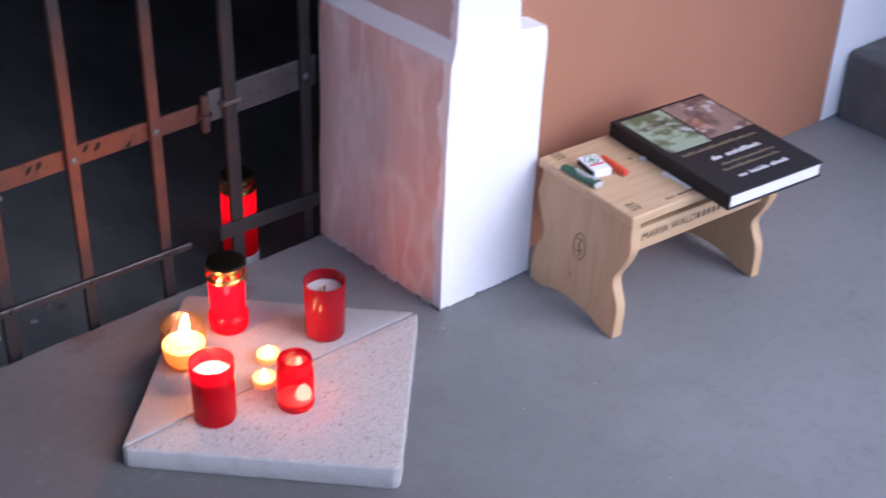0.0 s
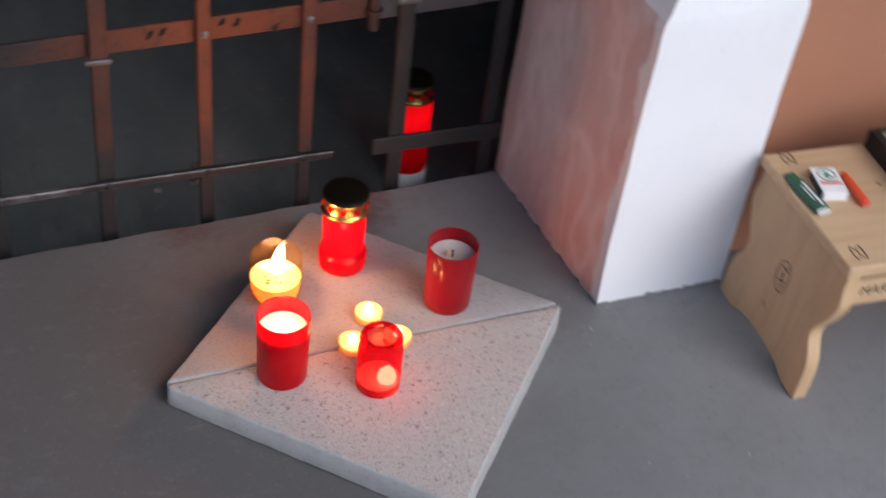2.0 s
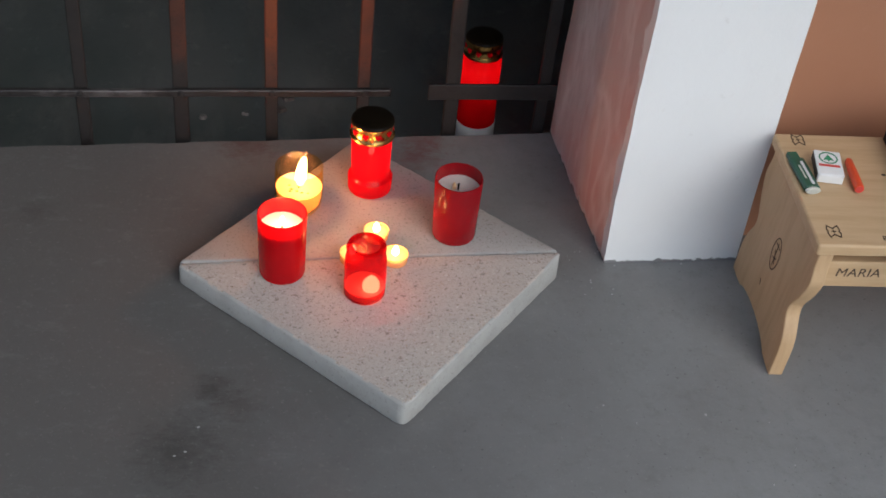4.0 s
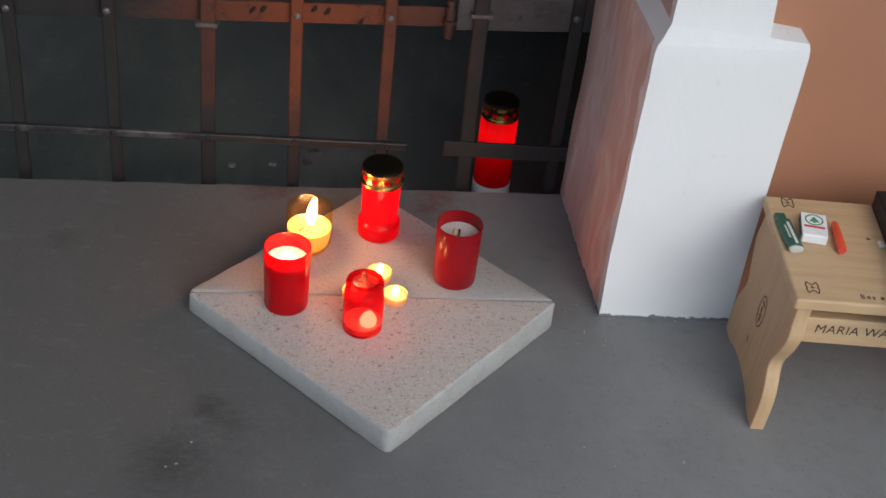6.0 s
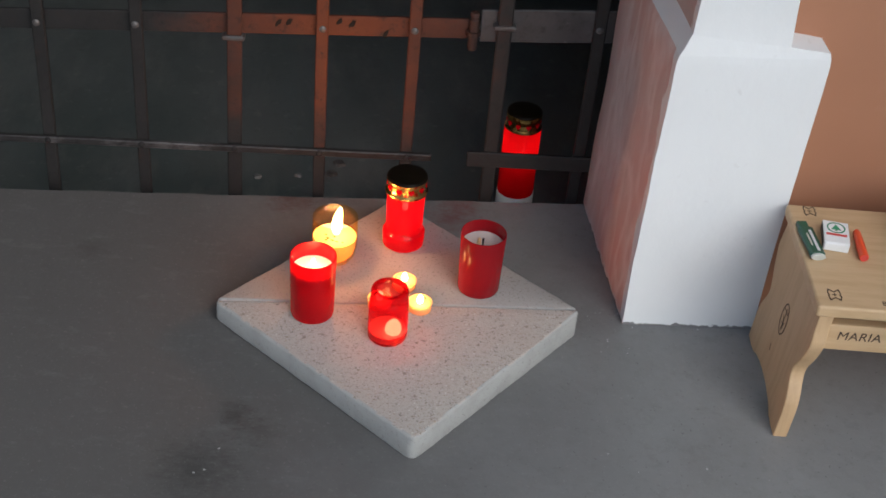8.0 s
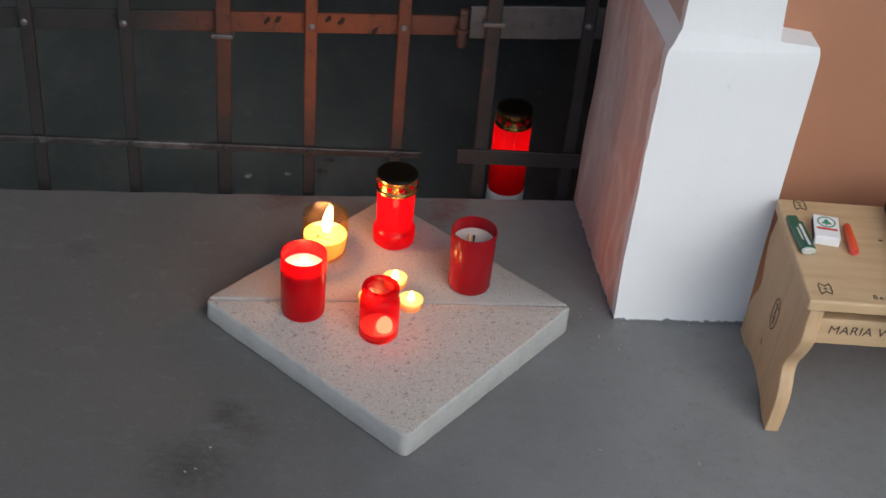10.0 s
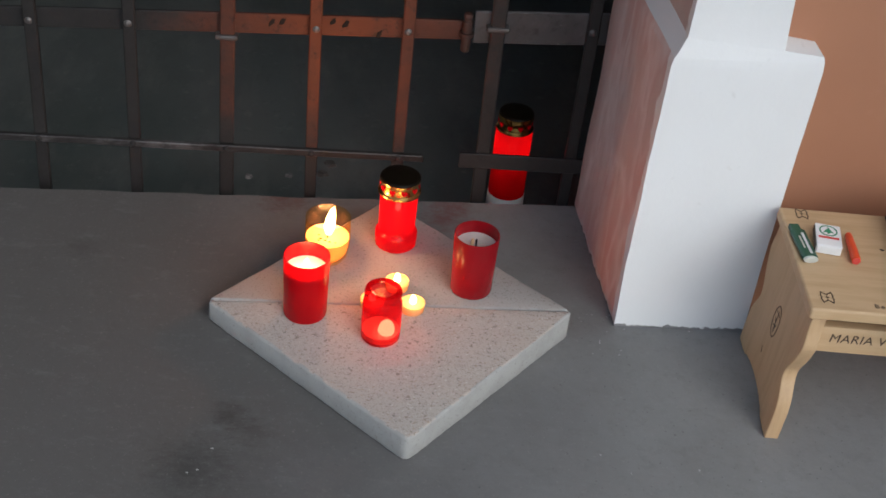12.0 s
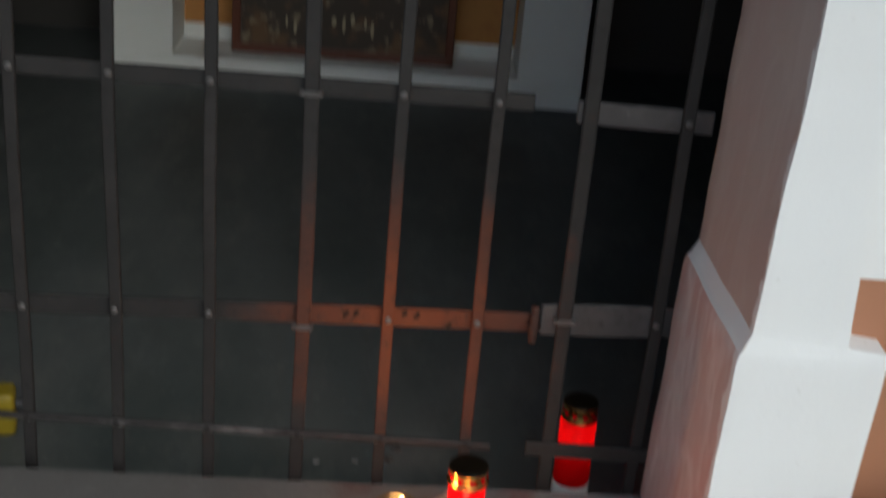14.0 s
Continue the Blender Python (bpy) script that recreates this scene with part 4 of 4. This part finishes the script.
bm = prism([(0.0115 * math.copysign(abs(math.cos(a)) ** 0.7, math.cos(a)), 0.0055 * math.copysign(abs(math.sin(a)) ** 0.7, math.sin(a))) for a in [2 * math.pi * i / 24 for i in range(24)]], -0.038, 0.028, 0.0008, 1)
part("body", moved(bm, pose(0, 0, 0.0056, -90)), GREEN, lighter)
bm = prism([(0.0108 * math.cos(2 * math.pi * i / 20), 0.0052 * math.sin(2 * math.pi * i / 20)) for i in range(20)], 0.038, 0.043, 0.0006, 1)
part("base", moved(bm, pose(0, 0, 0.0054, 90)), PALE_METAL, lighter, "pale grey base")
part("wheel_guard", box(-0.009, 0.006, 0.028, 0.044, 0.001, 0.0095, 0.001, 1), GREEN, lighter)
part("print_bar", box(0.0005, 0.0045, -0.033, 0.018, 0.0105, 0.0114), PRINT, lighter, "white lettering worn to a bar")
part("print_bar", box(-0.005, -0.0025, -0.020, 0.010, 0.0105, 0.0114), PALE_METAL, lighter)

match = thing("matchbox", (0.901, -0.461, SZ), -12, "white cardboard matchbox with a green round print", "matchbox")
sleeve = part("sleeve", box(-0.0185, 0.0185, -0.028, 0.028, 0.0, 0.0155, 0.0008, 1), CARD, match)
part("striker", box(-0.0188, -0.0184, -0.026, 0.026, 0.002, 0.0135), BLACK, match, "dark striking strip")
part("tray", box(-0.0172, 0.0172, -0.0295, -0.027, 0.0015, 0.014, 0.0005, 1), CARD, match)
stroke("round_print", [(0.0125 * math.cos(a * math.pi / 12), 0.011 + 0.0125 * math.sin(a * math.pi / 12)) for a in range(24)], 0.002, pose(0, 0, 0.0155), PRINT_GREEN, sleeve, True)
part("tree_print", prism([(0.0, 0.0195), (0.0075, 0.0055), (0.0015, 0.0065), (0.0015, 0.003), (-0.0015, 0.003), (-0.0015, 0.0065), (-0.0075, 0.0055)], 0.0155, 0.0159), PRINT_GREEN, sleeve)
part("red_bar", box(-0.0150, 0.0150, -0.0095, -0.0045, 0.0153, 0.0159), PRINT_RED, sleeve)

pen = thing("orange_lighter", (0.934, -0.478, SZ), -6, "slim orange plastic gas lighter tube", "lighter")
smooth(part("tube", moved(lathe([(0, -0.033), (0.0062, -0.033), (0.0068, -0.031), (0.0064, 0.0), (0.0056, 0.03), (0.004, 0.034), (0, 0.034)], 20), pose(0, 0, 0.0068, -90)), ORANGE, pen), 50)
smooth(part("end_cap", moved(lathe([(0, 0.0335), (0.0055, 0.0335), (0.0050, 0.0325)], 16), pose(0, 0, 0.0068, 90)), PRINT_RED, pen), 50)

# ---- shrine niche ----
icon = thing("framed_painting", (-0.10, AY + 0.085, 0.004), 0, "dark old painting in a red-brown frame standing in the niche", "painting")
part("canvas", box(-0.36, 0.36, 0.012, 0.022, 0.02, 0.72), PAINTING, icon, "darkened painted panel")
for x0, x1, z0, z1 in ((-0.39, 0.39, 0.0, 0.03), (-0.39, 0.39, 0.71, 0.74), (-0.39, -0.36, 0.03, 0.71), (0.36, 0.39, 0.03, 0.71)):
    part("frame_rail", box(x0, x1, 0.0, 0.028, z0, z1, 0.004, 2), FRAME, icon)
for x, z, ww, hh in ((-0.17, 0.10, 0.006, 0.045), (-0.035, 0.13, 0.009, 0.035), (0.0, 0.12, 0.006, 0.06), (0.03, 0.14, 0.008, 0.04), (0.10, 0.11, 0.006, 0.06), (0.075, 0.13, 0.005, 0.04), (-0.20, 0.12, 0.004, 0.04)):
    part("pale_shape", prism([(ww * math.cos(a * math.pi / 5), hh / 2 * math.sin(a * math.pi / 5)) for a in range(10)], 0, 0.001), IVORY, icon).matrix_local = pose(x, 0.0118, z, 90)

bucket = thing("yellow_container", (-0.632, 0.20, CH_Z), 12, "small yellow plastic container with a dark cap", "container")
part("body", box(-0.045, 0.045, -0.03, 0.03, 0.0, 0.095, 0.012, 3), YELLOW, bucket)
part("cap", moved(lathe([(0, 0.018), (0.011, 0.018), (0.012, 0.016), (0.012, 0.0), (0, 0.0)], 18), pose(0.044, 0, 0.06, 0, 90)), BLACK, bucket, "black screw cap")

# ---- stains and crumbs on the floor ----
rng = random.Random(5)
for n in range(30):
    x, y = rng.uniform(0.56, 1.1), rng.uniform(-0.95, -0.36)
    if n < 16:
        x, y = rng.uniform(0.585, 0.66), rng.uniform(-0.44, -0.33)
    if x > 0.82 and y > -0.63:
        continue
    k = rng.uniform(0.0006, 0.0017)
    tagged(part("lime_speck", blob(x, y, 0.0, k, k * rng.uniform(0.6, 1.8), 0.0005, n * 1.3 + 20, 8), LIME), "tiny pale speck of lime paint on the floor", "stain", "lime specks on the floor")
for n, (x, y, k) in enumerate(((0.150, 0.186, 1.0), (0.008, 0.163, 0.75), (0.165, 0.224, 1.2), (0.087, 0.174, 0.6), (0.128, 0.205, 0.6))):
    tagged(part("crumb", blob(x, y, CH_Z, 0.012 * k, 0.008 * k, 0.006, n * 3.3 + 40, 12), PALE_CRUMB if n % 2 else SOOT), "small crumb of plaster on the chapel floor", "rubble")
for n, (x, y) in enumerate(((0.022, -0.674), (-0.008, -0.722), (0.006, -0.716))):
    tagged(part("lime_speck", blob(x, y, 0.0, 0.0024, 0.0015, 0.0006, n * 2.1 + 70, 9), LIME), "tiny pale speck of lime paint on the floor", "stain", "lime specks on the floor")
